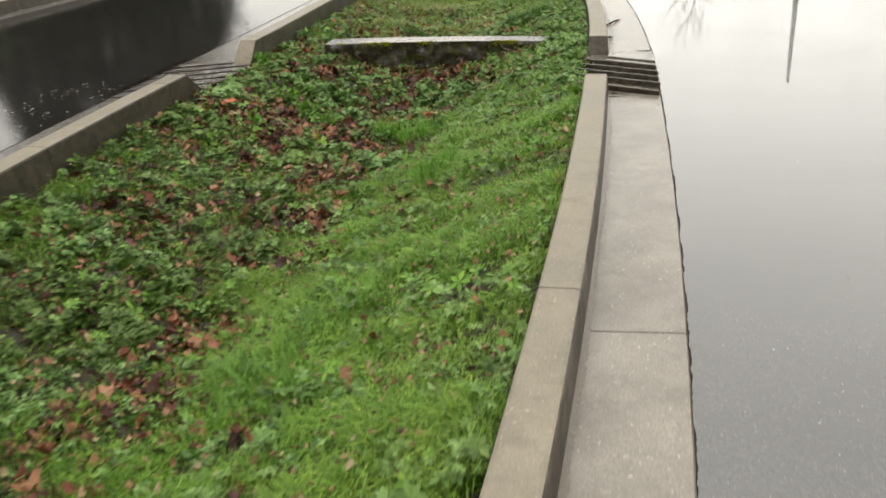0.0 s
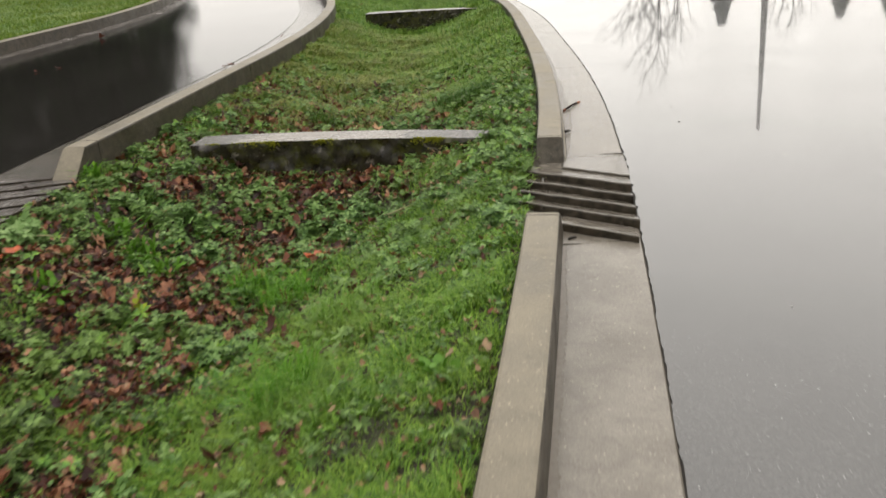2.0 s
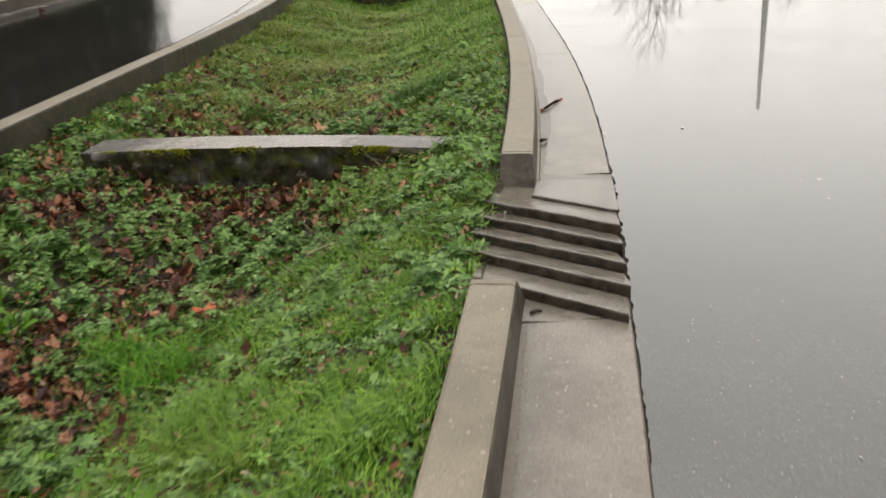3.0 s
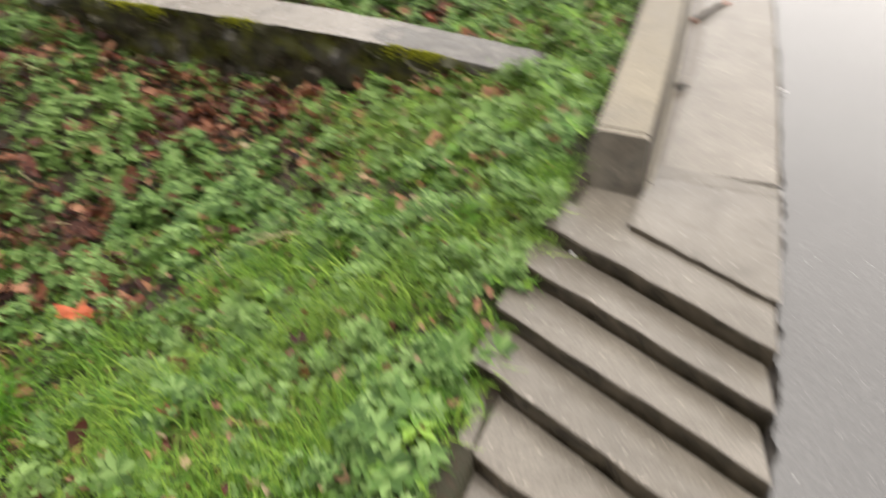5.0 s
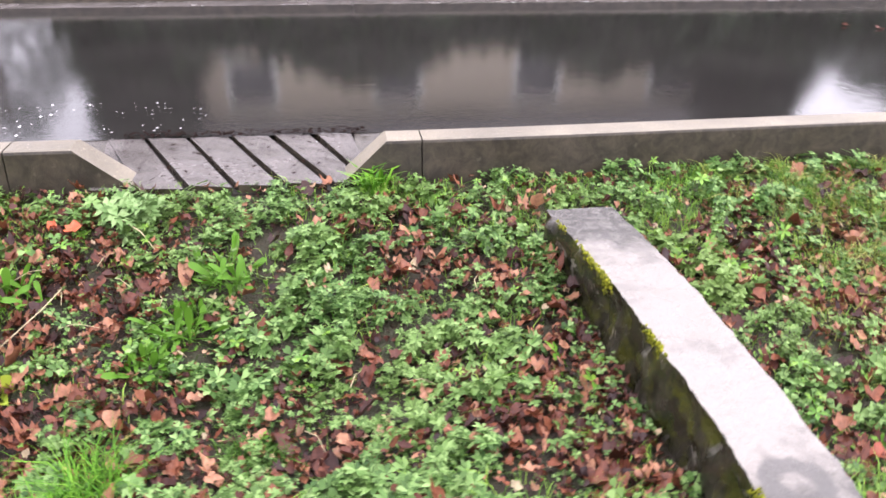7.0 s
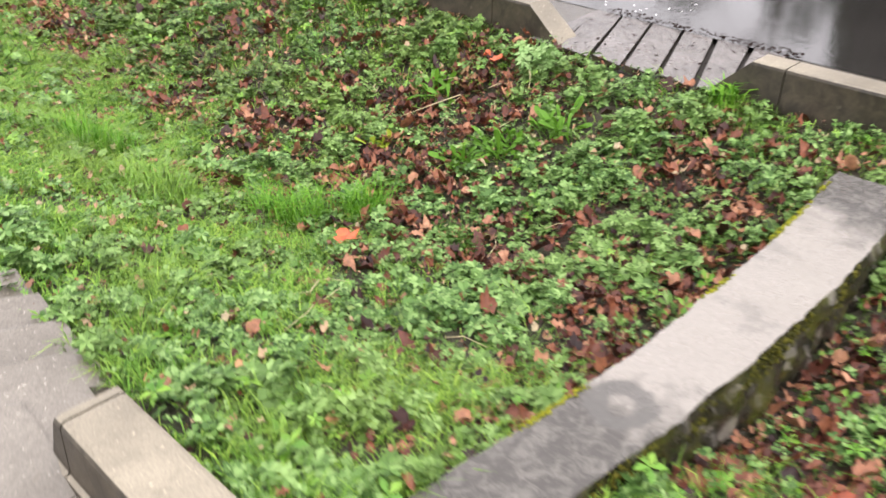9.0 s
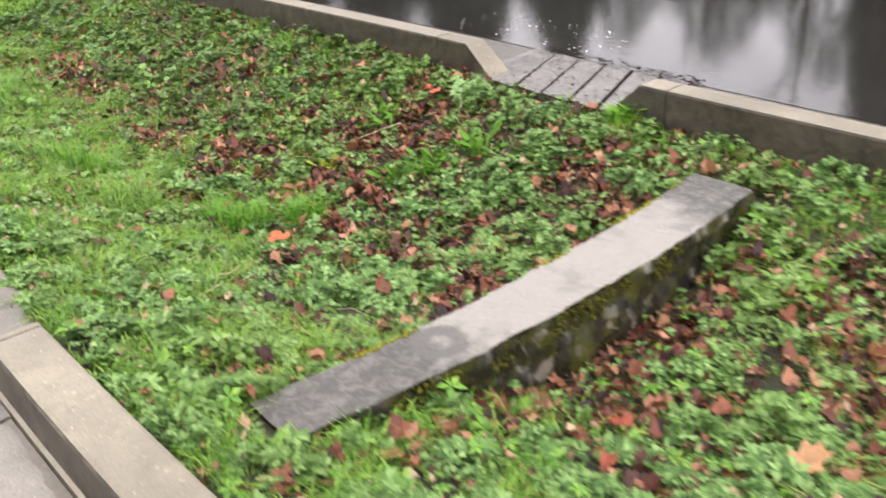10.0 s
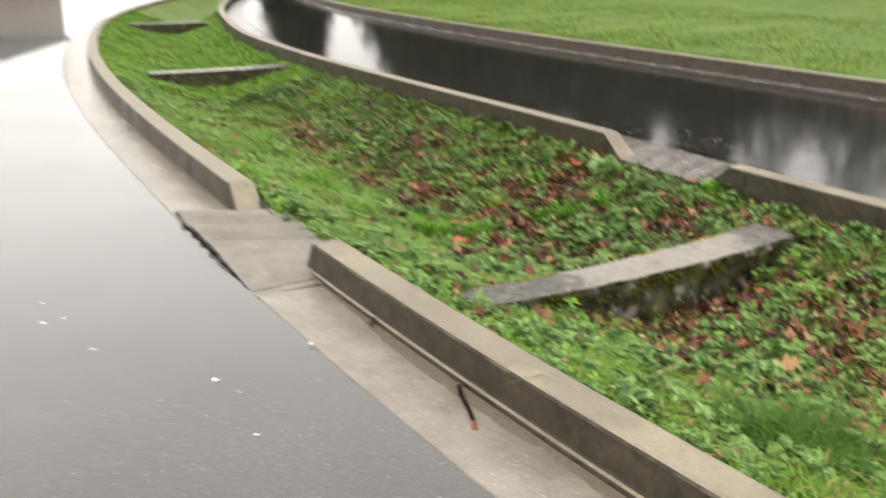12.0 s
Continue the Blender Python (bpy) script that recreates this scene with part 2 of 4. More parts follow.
MAT_FRESH = foliage("fresh_weed_leaves", (0.06, 0.17, 0.014), (0.12, 0.27, 0.026), (0.22, 0.38, 0.05), 0.45, 0.2, (0.18, 0.32, 0.035))
MAT_MINT = foliage("pale_weed_leaves", (0.10, 0.20, 0.05), (0.20, 0.34, 0.11), (0.34, 0.48, 0.20), 0.5, 0.2, (0.26, 0.40, 0.15))
MAT_LAWN = foliage("lawn_blades", (0.04, 0.10, 0.008), (0.095, 0.19, 0.014), (0.20, 0.29, 0.035))
MAT_WEED = foliage("weed_leaves", (0.034, 0.085, 0.018), (0.11, 0.22, 0.05), (0.27, 0.42, 0.14), 0.45, 0.12, (0.20, 0.29, 0.06), 0.25)
MAT_WEED_DARK = foliage("dark_weed_leaves", (0.022, 0.045, 0.010), (0.065, 0.125, 0.026), (0.20, 0.29, 0.075), 0.42, 0.1, (0.10, 0.17, 0.03), 0.25)
MAT_BRIGHT = foliage("young_leaves", (0.07, 0.20, 0.018), (0.125, 0.29, 0.026), (0.23, 0.40, 0.05), 0.4, 0.14, (0.2, 0.34, 0.04), 0.4)
MAT_LITTER = leaf_litter("fallen_leaves", (0.022, 0.008, 0.007), (0.06, 0.018, 0.011), (0.125, 0.037, 0.02), (0.23, 0.078, 0.037), (0.45, 0.23, 0.13))
MAT_TAN = leaf_litter("tan_leaf_scraps", (0.16, 0.08, 0.045), (0.32, 0.16, 0.09), (0.46, 0.29, 0.17), (0.40, 0.33, 0.20))
MAT_ORANGE = leaf_litter("orange_leaf", (0.50, 0.11, 0.042), (0.52, 0.125, 0.048))
MAT_DARK_LEAF = plain("dark_rolled_leaf", (0.014, 0.007, 0.005), 0.9, gloss=0.08)
MAT_RUSTY_TIP = leaf_litter("rusty_leaf_tip", (0.22, 0.055, 0.02), (0.30, 0.085, 0.03))
MAT_PEACH = leaf_litter("peach_leaf", (0.42, 0.22, 0.10), (0.46, 0.25, 0.12))
MAT_RED = leaf_litter("red_leaf", (0.26, 0.055, 0.025), (0.30, 0.07, 0.03))
MAT_DEEP = foliage("deep_green_grass", (0.025, 0.075, 0.008), (0.05, 0.13, 0.012), (0.10, 0.22, 0.025), 0.46, 0.2, (0.08, 0.16, 0.02))
MAT_YELLOW_LEAF = foliage("yellow_green_leaves", (0.30, 0.42, 0.04), (0.42, 0.52, 0.06), (0.5, 0.56, 0.08), 0.45, 0.25, (0.45, 0.5, 0.06))
MAT_MOSS = foliage("moss", (0.05, 0.06, 0.006), (0.15, 0.16, 0.01), (0.26, 0.26, 0.015), 0.9, 0.0, (0.2, 0.2, 0.012))
MAT_MOSS_DARK = foliage("olive_moss", (0.02, 0.022, 0.005), (0.055, 0.055, 0.008), (0.13, 0.12, 0.012), 0.9, 0.0, (0.05, 0.05, 0.01))
MAT_TWIG = plain("wet_twig", (0.03, 0.024, 0.018), 0.5)
MAT_STRAW = plain("dry_straw", (0.45, 0.38, 0.22), 0.6)
MAT_PETAL = plain("pale_litter", (0.75, 0.74, 0.72), 0.6)
MAT_BARK = plain("bark", (0.05, 0.042, 0.035), 0.8, 12)
MAT_NEEDLE = foliage("conifer_needles", (0.012, 0.025, 0.012), (0.02, 0.04, 0.015), (0.03, 0.05, 0.02), 0.7, 0.0, (0.03, 0.04, 0.02))
MAT_WALL = plain("cream_render", (0.55, 0.47, 0.38), 0.8, 6)
MAT_STUCCO = plain("grey_stucco", (0.20, 0.165, 0.15), 0.8, 6)
MAT_BRICK = plain("red_brick", (0.32, 0.13, 0.08), 0.8, 20)
MAT_ROOF = plain("dark_roof_tiles", (0.045, 0.04, 0.04), 0.6, 15)
MAT_GLASS = plain("window_glass", (0.03, 0.035, 0.04), 0.05, 5, 0.1)
MAT_FRAME = plain("white_paint", (0.75, 0.74, 0.72), 0.5)


# ---- mesh helpers ----
def link(name, data, material, parent=None, label=""):
    ob = new(name, data)
    if material is not None:
        data.materials.append(material)
    if parent is not None:
        ob.parent = parent
    if label:
        tagged(ob, label)
    return ob


def part(name, bm, material, parent=None, label="", smooth=False):
    bm.normal_update()
    me = bpy.data.meshes.new(name)
    bm.to_mesh(me)
    bm.free()
    if smooth:
        for p in me.polygons:
            p.use_smooth = True
    return link(name, me, material, parent, label)


def soup(name, verts, faces, material, parent=None, label="", smooth=False):
    """A mesh from numpy arrays: verts (n, 3), faces (m, k) all of one size."""
    me = bpy.data.meshes.new(name)
    m, k = faces.shape
    me.vertices.add(len(verts))
    me.vertices.foreach_set("co", np.ascontiguousarray(verts, dtype=np.float32).ravel())
    me.loops.add(m * k)
    me.loops.foreach_set("vertex_index", np.ascontiguousarray(faces, dtype=np.int32).ravel())
    me.polygons.add(m)
    me.polygons.foreach_set("loop_start", np.arange(0, m * k, k, dtype=np.int32))
    me.polygons.foreach_set("loop_total", np.full(m, k, dtype=np.int32))
    if smooth:
        me.polygons.foreach_set("use_smooth", np.ones(m, dtype=bool))
    me.update(calc_edges=True)
    return link(name, me, material, parent, label)


def empty(name, x=0.0, y=0.0, z=0.0):
    ob = new(name)
    ob.location = (x, y, z)
    return ob


def box(bm, x0, x1, y0, y1, z0, z1):
    m = Matrix.LocRotScale(((x0 + x1) / 2, (y0 + y1) / 2, (z0 + z1) / 2), None, (x1 - x0, y1 - y0, z1 - z0))
    return bmesh.ops.create_cube(bm, size=1.0, matrix=m)["verts"]


def smooth_curve(knots):
    """A smooth x(y) through a few knots, straight on past the ends."""
    ys, xs = np.array(knots, float).T
    slope = np.gradient(xs, ys)

    def at(y):
        y = np.asarray(y, float)
        i = np.clip(np.searchsorted(ys, y) - 1, 0, len(ys) - 2)
        h = ys[i + 1] - ys[i]
        t = (y - ys[i]) / h
        c = np.clip(t, 0, 1)
        v = ((2 * c**3 - 3 * c**2 + 1) * xs[i] + (c**3 - 2 * c**2 + c) * h * slope[i]
             + (-2 * c**3 + 3 * c**2) * xs[i + 1] + (c**3 - c**2) * h * slope[i + 1])
        return v + np.where(t > 1, (y - ys[-1]) * slope[-1], 0) + np.where(t < 0, (y - ys[0]) * slope[0], 0)

    return at


# ---- the plan: road-side face of the street kerb, strip-side face of the lane kerb, far lane kerb ----
street = smooth_curve([(-30, -8.2), (-24, -5.0), (-18.5, -2.62), (-15, -1.49), (-11.8, -0.79), (-9.1, -0.36), (-6.4, -0.10), (-4.2, 0.0),
                       (-1.2, 0.02), (0, 0.0), (1.6, -0.085), (2.9, -0.21), (4.8, -0.46), (6.8, -0.76), (10, -1.5), (14, -2.7), (20, -5.0)])
lane = smooth_curve([(-30, -9.6), (-24, -7.0), (-18.5, -4.99), (-14.5, -3.92), (-11.1, -3.23), (-8, -2.97), (-4.5, -2.96), (-1.3, -3.04), (0, -3.03),
                     (2.3, -3.09), (3.8, -3.13), (5.8, -3.3), (8.2, -3.75), (12, -5.0), (20, -8.4)])
verge = smooth_curve([(-30, -11.2), (-18, -8.5), (-12, -7.95), (-7.7, -7.85), (-4, -7.9), (0, -7.95), (6, -7.9), (9, -8.0), (14, -9.2), (20, -12.2)])
KERB_W, GUTTER_W, LANE_GUTTER = 0.15, 0.355, 0.5
DAM_Y = 0.69


def dip(y):
    return np.interp(y, [-16.2, -15.8, -8, -7.5, -6.5, -0.9, -0.3, 0.2, 0.55, 0.8, 1.6, 4.0, 8.5, 8.7, 10], [0.32, 0.30, 0.36, 0.27, 0.36, 0.44, 0.41, 0.34, 0.29, 0.31, 0.28, 0.30, 0.36, 0.24, 0.26])


def swale(x, y):
    """Height of the soil in the strip."""
    x, y = np.asarray(x, float), np.asarray(y, float)
    left, right = lane(y), street(y) - KERB_W
    u = np.clip((x - left) / (right - left), 0, 1)
    hump = 0.012 * np.sin(x * 7.1 + y * 2.3) + 0.012 * np.sin(y * 5.3 - x * 3.7) + 0.008 * np.sin(x * 13 + 1.7) * np.sin(y * 11)
    mouth = -0.07 * np.exp(-((y + 0.6) / 0.5) ** 2) * np.clip((u - 0.85) / 0.15, 0, 1)
    return -0.035 + 0.10 * u - dip(y) * np.sin(np.pi * u) ** 1.3 + hump * np.sin(np.pi * u) * np.interp(y, [-8, -6, 2, 5], [0.3, 1, 1, 0.3]) + mouth


def make_ground():
    ys = np.unique(np.concatenate([np.linspace(-420, -40, 12), np.arange(-40, -10, 0.5), np.arange(-10, 9, 0.08), np.arange(9, 40, 0.5), np.linspace(40, 420, 12)]))
    rows = []
    for y in ys:
        yy = float(np.clip(y, -40, 40))
        a, b, c = float(verge(yy)), float(lane(yy)), float(street(yy))
        xs = [-420, -120, -60] + list(np.linspace(a - 10, a - KERB_W, 24)) + [a - 0.14, b - 0.16]
        zs = [0.4, 0.4, 0.5] + list(0.13 + 0.06 * np.linspace(1, 0, 24) + 0.008 * np.sin(np.linspace(0, 9, 24) + y * 0.37)) + [-0.2, -0.2]
        sx = np.linspace(b - 0.01, c - KERB_W + 0.01, 44)
        xs += list(sx) + [c - 0.1, c + 9.3, c + 9.4, 120, 420]
        zs += list(swale(sx, yy)) + [-0.2, -0.2, 0.12, 0.2, 0.2]
        rows.append(np.stack([xs, np.full(len(xs), y), zs], 1))
    n, k = len(rows), len(rows[0])
    i = (np.arange(n - 1)[:, None] * k + np.arange(k - 1)[None]).ravel()
    faces = np.stack([i, i + 1, i + k + 1, i + k], 1)
    g = soup("ground", np.concatenate(rows), faces, MAT_SOIL, smooth=True)
    return tagged(g, "dark wet soil of the planted swale with lawn beyond", "ground", kind="structure")


def ribbon(xfun, profile, ys):
    """A profile [(dx, z), ...] swept along y beside a plan curve, closed at both ends."""
    bm = bmesh.new()
    rings = [[bm.verts.new((float(xfun(y)) + dx, y, z)) for dx, z in profile] for y in ys]
    k = len(profile)
    for r, s in zip(rings, rings[1:]):
        for j in range(k):
            bm.faces.new((r[j], r[(j + 1) % k], s[(j + 1) % k], s[j]))
    bm.faces.new(rings[0][::-1])
    bm.faces.new(rings[-1])
    bmesh.ops.recalc_face_normals(bm, faces=bm.faces)
    return bm


def spans(cuts, step=0.3):
    for a, b in zip(cuts, cuts[1:]):
        n = max(1, int((b - a) / step))
        yield list(np.linspace(a + 0.003, b - 0.003, n + 1))


KERB_TOP = 0.15
STREET_PROFILE = [(-0.150, -0.25), (-0.150, 0.136), (-0.146, 0.146), (-0.136, 0.150), (-0.016, 0.150), (-0.005, 0.145), (0.0, 0.134),
                  (0.008, 0.022), (0.011, 0.012), (0.022, 0.006), (0.025, -0.004), (0.026, -0.25)]
PLAIN_PROFILE = STREET_PROFILE[:7] + [(0.010, -0.02), (0.011, -0.25)]
LANE_PROFILE = [(0.006, -0.3), (0.0, 0.155), (-0.004, 0.166), (-0.016, 0.170), (-0.134, 0.170), (-0.145, 0.166), (-0.15, 0.155), (-0.165, -0.02), (-0.165, -0.3)]
VERGE_PROFILE = [(-0.15, -0.3), (-0.15, 0.15), (-0.14, 0.16), (-0.02, 0.16), (-0.004, 0.15), (0.012, -0.01), (0.012, -0.3)]


def make_kerbs():
    kerb = tagged(empty("street_kerb"), "pale beige cast concrete kerb with an open cut into the swale", "kerb", kind="structure")
    for cuts in ([-40, -34, -28, -22, -16, -13, -10, -7.35, -4.35, -1.315, -1.28], [0.0, 0.032, 3.05, 6.1, 9.1, 12.1, 16, 22, 28, 34, 40]):
        for ys in spans(cuts):
            bm = ribbon(street, STREET_PROFILE if cuts[0] >= 0 else PLAIN_PROFILE, ys)
            for v in bm.verts:
                if abs(v.co.y + 1.283) < 0.01:
                    v.co.y += 1.1 * (0.15 - v.co.z)
                elif abs(v.co.y - 0.003) < 0.01:
                    v.co.y -= 0.45 * (0.15 - v.co.z)
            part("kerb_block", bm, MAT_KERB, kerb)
    side = tagged(empty("lane_kerb"), "grey concrete kerb of the flooded lane with a sloped cut", "kerb", kind="structure")
    for cuts in ([-40, -34, -28, -22, -16, -12, -9, -6, -3.0, -1.56, -1.30], [-0.03, 0.12, 3.0, 6.0, 9.0, 12, 16, 22, 28, 34, 40]):
        for ys in spans(cuts):
            bm = ribbon(lane, LANE_PROFILE, ys)
            for v in bm.verts:
                if abs(v.co.y + 1.303) < 0.01:
                    v.co.y += 1.25 * (0.17 - v.co.z)
                elif abs(v.co.y + 0.027) < 0.01:
                    v.co.y -= 1.05 * (0.17 - v.co.z)
            part("kerb_block", bm, MAT_KERB, side)
    back = tagged(empty("verge_kerb"), "concrete kerb along the lawn beyond the lane", "kerb", kind="structure")
    for ys in spans([-40, -34, -28, -22, -16, -12, -8, -4, 0, 4, 8, 12, 16, 22, 28, 34, 40]):
        part("kerb_block", ribbon(verge, VERGE_PROFILE, ys), MAT_KERB, back)


def make_gutters():
    g = tagged(empty("street_gutter"), "wet pale concrete gutter pan beside the asphalt", "gutter", kind="structure")
    for cuts in ([-40, -30, -22, -16, -10.3, -7.35, -4.35, -1.24, -1.06], [0.165, 3.1, 6.1, 9.1, 12.1, 16, 22, 30, 40]):
        for ys in spans(cuts):
            foot = 0.028 if cuts[0] >= 0 else 0.012
            prof = [(foot, -0.2), (foot, -0.014), (foot + 0.017, -0.013), (GUTTER_W - 0.006, -0.001), (GUTTER_W, -0.006), (GUTTER_W, -0.2)]
            part("gutter_slab", ribbon(street, prof, ys), MAT_GUTTER, g)
    for ys in spans([-12, -6, -1.3, 0.165, 6, 12]):
        part("joint_dirt", ribbon(street, [(GUTTER_W - 0.004, -0.03), (GUTTER_W - 0.004, -0.008), (GUTTER_W + 0.05, -0.008), (GUTTER_W + 0.05, -0.03)], ys), MAT_CRACK, g)
    w = tagged(empty("lane_gutter"), "concrete gutter of the lane under a film of water", "gutter", kind="structure")
    for cuts in ([-40, -30, -20, -12, -6, -3, -1.2], [-0.15, 3, 6, 12, 20, 30, 40]):
        for ys in spans(cuts):
            prof = [(-0.166, -0.2), (-0.166, -0.012), (-0.20, -0.012), (-LANE_GUTTER - 0.15, -0.002), (-LANE_GUTTER - 0.15, -0.2)]
            part("gutter_slab", ribbon(lane, prof, ys), MAT_GUTTER_WET, w)
    v = tagged(empty("verge_gutter"), "wet concrete gutter along the lawn kerb", "gutter", kind="structure")
    for ys in spans([-40, -30, -20, -12, -6, 0, 6, 12, 20, 30, 40]):
        prof = [(0.013, -0.2), (0.013, -0.01), (0.36, -0.001), (0.36, -0.2)]
        part("gutter_slab", ribbon(verge, prof, ys), MAT_INLET, v)


def make_silt():
    """Dark wet silt lying in the angle of kerb and gutter, with a ragged edge."""
    rng = np.random.default_rng(6)
    for y0, y1 in ((-9.0, -1.27), (0.05, 8.0)):
        ys = np.arange(y0, y1, 0.008)
        rough = np.convolve(rng.normal(0, 1, len(ys) + 8), np.ones(9) / 9, "valid")
        w = (0.016 if y0 < 0 else 0.062) * (1 + 0.3 * np.sin(ys * 2.1) + 0.2 * np.sin(ys * 5.7 + 1) + 0.5 * rough) + rng.uniform(0, 0.01, len(ys))
        w = w * np.interp(ys, [-1, 0.25, 1.2], [1, 0.12, 1])
        a = street(ys) + (0.0095 if y0 < 0 else 0.0262)
        v = np.stack([np.stack([a, ys, 0 * ys - 0.0105], 1), np.stack([a + np.clip(w, 0.004, 0.1), ys, 0 * ys - 0.0115], 1)], 1).reshape(-1, 3)
        i = np.arange(len(ys) - 1) * 2
        ob = soup("silt", v, np.stack([i, i + 1, i + 3, i + 2], 1), MAT_SILT)
        tagged(ob, "dark wet silt settled along the kerb foot", "silt", kind="stuff")


def sawtooth(bm, corners, rise, rnd, low=-0.008):
    """One skewed slab: corners (x, y) SW, SE, NE, NW; its south edge stands proud with a worn, wavy nose, the north edge is flush."""
    (a, b, c, d) = [Vector((x, y, 0)) for x, y in corners]
    cols, rows = 10, 3
    grid = []
    for i in range(cols + 1):
        t = i / cols
        lo, hi = a.lerp(b, t), d.lerp(c, t)
        wave = 0.0 if rise < 0.02 else rnd.uniform(-0.004, 0.004)
        column = []
        for j in range(rows + 1):
            u = j / rows
            p = lo.lerp(hi, u)
            z = rise * (1 - u) + low * u + rnd.uniform(-0.0012, 0.0012) + 0.06 * wave * (1 - u)
            column.append(bm.verts.new((p.x, p.y + wave * (1 - u), z)))
        grid.append(column)
    for p, q in zip(grid, grid[1:]):
        for j in range(rows):
            bm.faces.new((p[j], q[j], q[j + 1], p[j + 1]))
    loop = [col[0] for col in grid] + grid[-1][1:] + [col[-1] for col in grid[-2::-1]] + grid[0][-2:0:-1]
    foot = [bm.verts.new((v.co.x, v.co.y, -0.15)) for v in loop]
    for i in range(len(loop)):
        j = (i + 1) % len(loop)
        bm.faces.new((foot[i], foot[j], loop[j], loop[i]))
    bm.faces.new(foot[::-1])
    bmesh.ops.recalc_face_normals(bm, faces=bm.faces)
    nose = set(col[0] for col in grid)
    edges = [e for e in bm.edges if e.verts[0] in nose and e.verts[1] in nose]
    bmesh.ops.bevel(bm, geom=edges, offset=0.009 if rise > 0.02 else 0.004, segments=2, affect="EDGES", profile=0.5)


def make_inlets():
    a = tagged(empty("street_inlet"), "skewed sawtooth concrete slabs leading water through the kerb cut", "drain inlet", kind="structure")
    rnd = random.Random(4)
    west, east = -0.185, GUTTER_W + 0.012
    line = lambda k, x: -0.405 - 0.171 * k + 0.48 * (0.34 - x)
    for k in range(5):
        w = west - rnd.uniform(0, 0.02) + (0.03 if k == 4 else 0)
        e = east + rnd.uniform(-0.012, 0.006)
        s = k + 1
        sw = (w, max(line(s, w), -1.27))
        bm = bmesh.new()
        sawtooth(bm, [sw, (e + 0.006, line(s, e)), (e - rnd.uniform(0.006, 0.016), line(k, e) + (-0.004 if k else 0.2)), (w, line(k, w) - 0.004 if k else 0.02)], 0.047 if k < 4 else 0.032, rnd, 0.008)
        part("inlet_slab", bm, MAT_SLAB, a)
    # the slab below the kerb end rises from the gutter to the first step
    bm = bmesh.new()
    sawtooth(bm, [(0.004, line(0, 0.004)), (east - 0.004, line(0, east)), (east - 0.012, 0.10), (0.004, 0.085)], 0.042, rnd, -0.004)
    part("inlet_slab", bm, MAT_SLAB, a)
    bm = bmesh.new()
    sawtooth(bm, [(0.006, 0.087), (east - 0.012, 0.102), (east - 0.014, 0.164), (0.006, 0.164)], -0.005, rnd, -0.006)
    part("inlet_slab", bm, MAT_SLAB, a)
    bm = bmesh.new()
    sawtooth(bm, [(west + 0.03, -1.27), (east, -1.25), (east, line(5, east) - 0.004), (west + 0.03, line(5, west) - 0.004)], -0.008, rnd)
    part("inlet_slab", bm, MAT_SLAB, a)
    b = tagged(empty("lane_inlet"), "skewed wet concrete slabs in the lane kerb cut", "drain inlet", kind="structure")
    line2 = lambda k, x: -0.26 - 0.20 * k + 0.41 * (x + 3.02)
    west2, east2 = -3.69, -3.0
    for k in range(-2, 5):
        n_w, n_e = (min(max(line2(k, x), -1.30), -0.09) for x in (west2, east2))
        s_w, s_e = (min(max(line2(k + 1, x), -1.32), -0.10) for x in (west2, east2))
        s_w, s_e = min(s_w, n_w - 0.006), min(s_e, n_e - 0.006)
        if n_w - s_w < 0.03 and n_e - s_e < 0.03:
            continue
        bm = bmesh.new()
        gap = rnd.uniform(0.024, 0.036)
        sawtooth(bm, [(west2 + rnd.uniform(0, 0.03), s_w), (east2 + rnd.uniform(-0.02, 0.02), s_e), (east2, max(n_e - gap, s_e + 0.005)), (west2, max(n_w - gap, s_w + 0.005))], 0.007, rnd, -0.001)
        part("inlet_slab", bm, MAT_INLET, b)
    bm = bmesh.new()
    box(bm, -3.69, -3.0, -1.32, -0.02, -0.3, -0.03)
    part("inlet_bed", bm, MAT_CRACK, b)
    bm = bmesh.new()
    box(bm, -0.17, 0.39, -1.3, 0.155, -0.3, -0.022)
    part("inlet_bed", bm, MAT_CRACK, a)


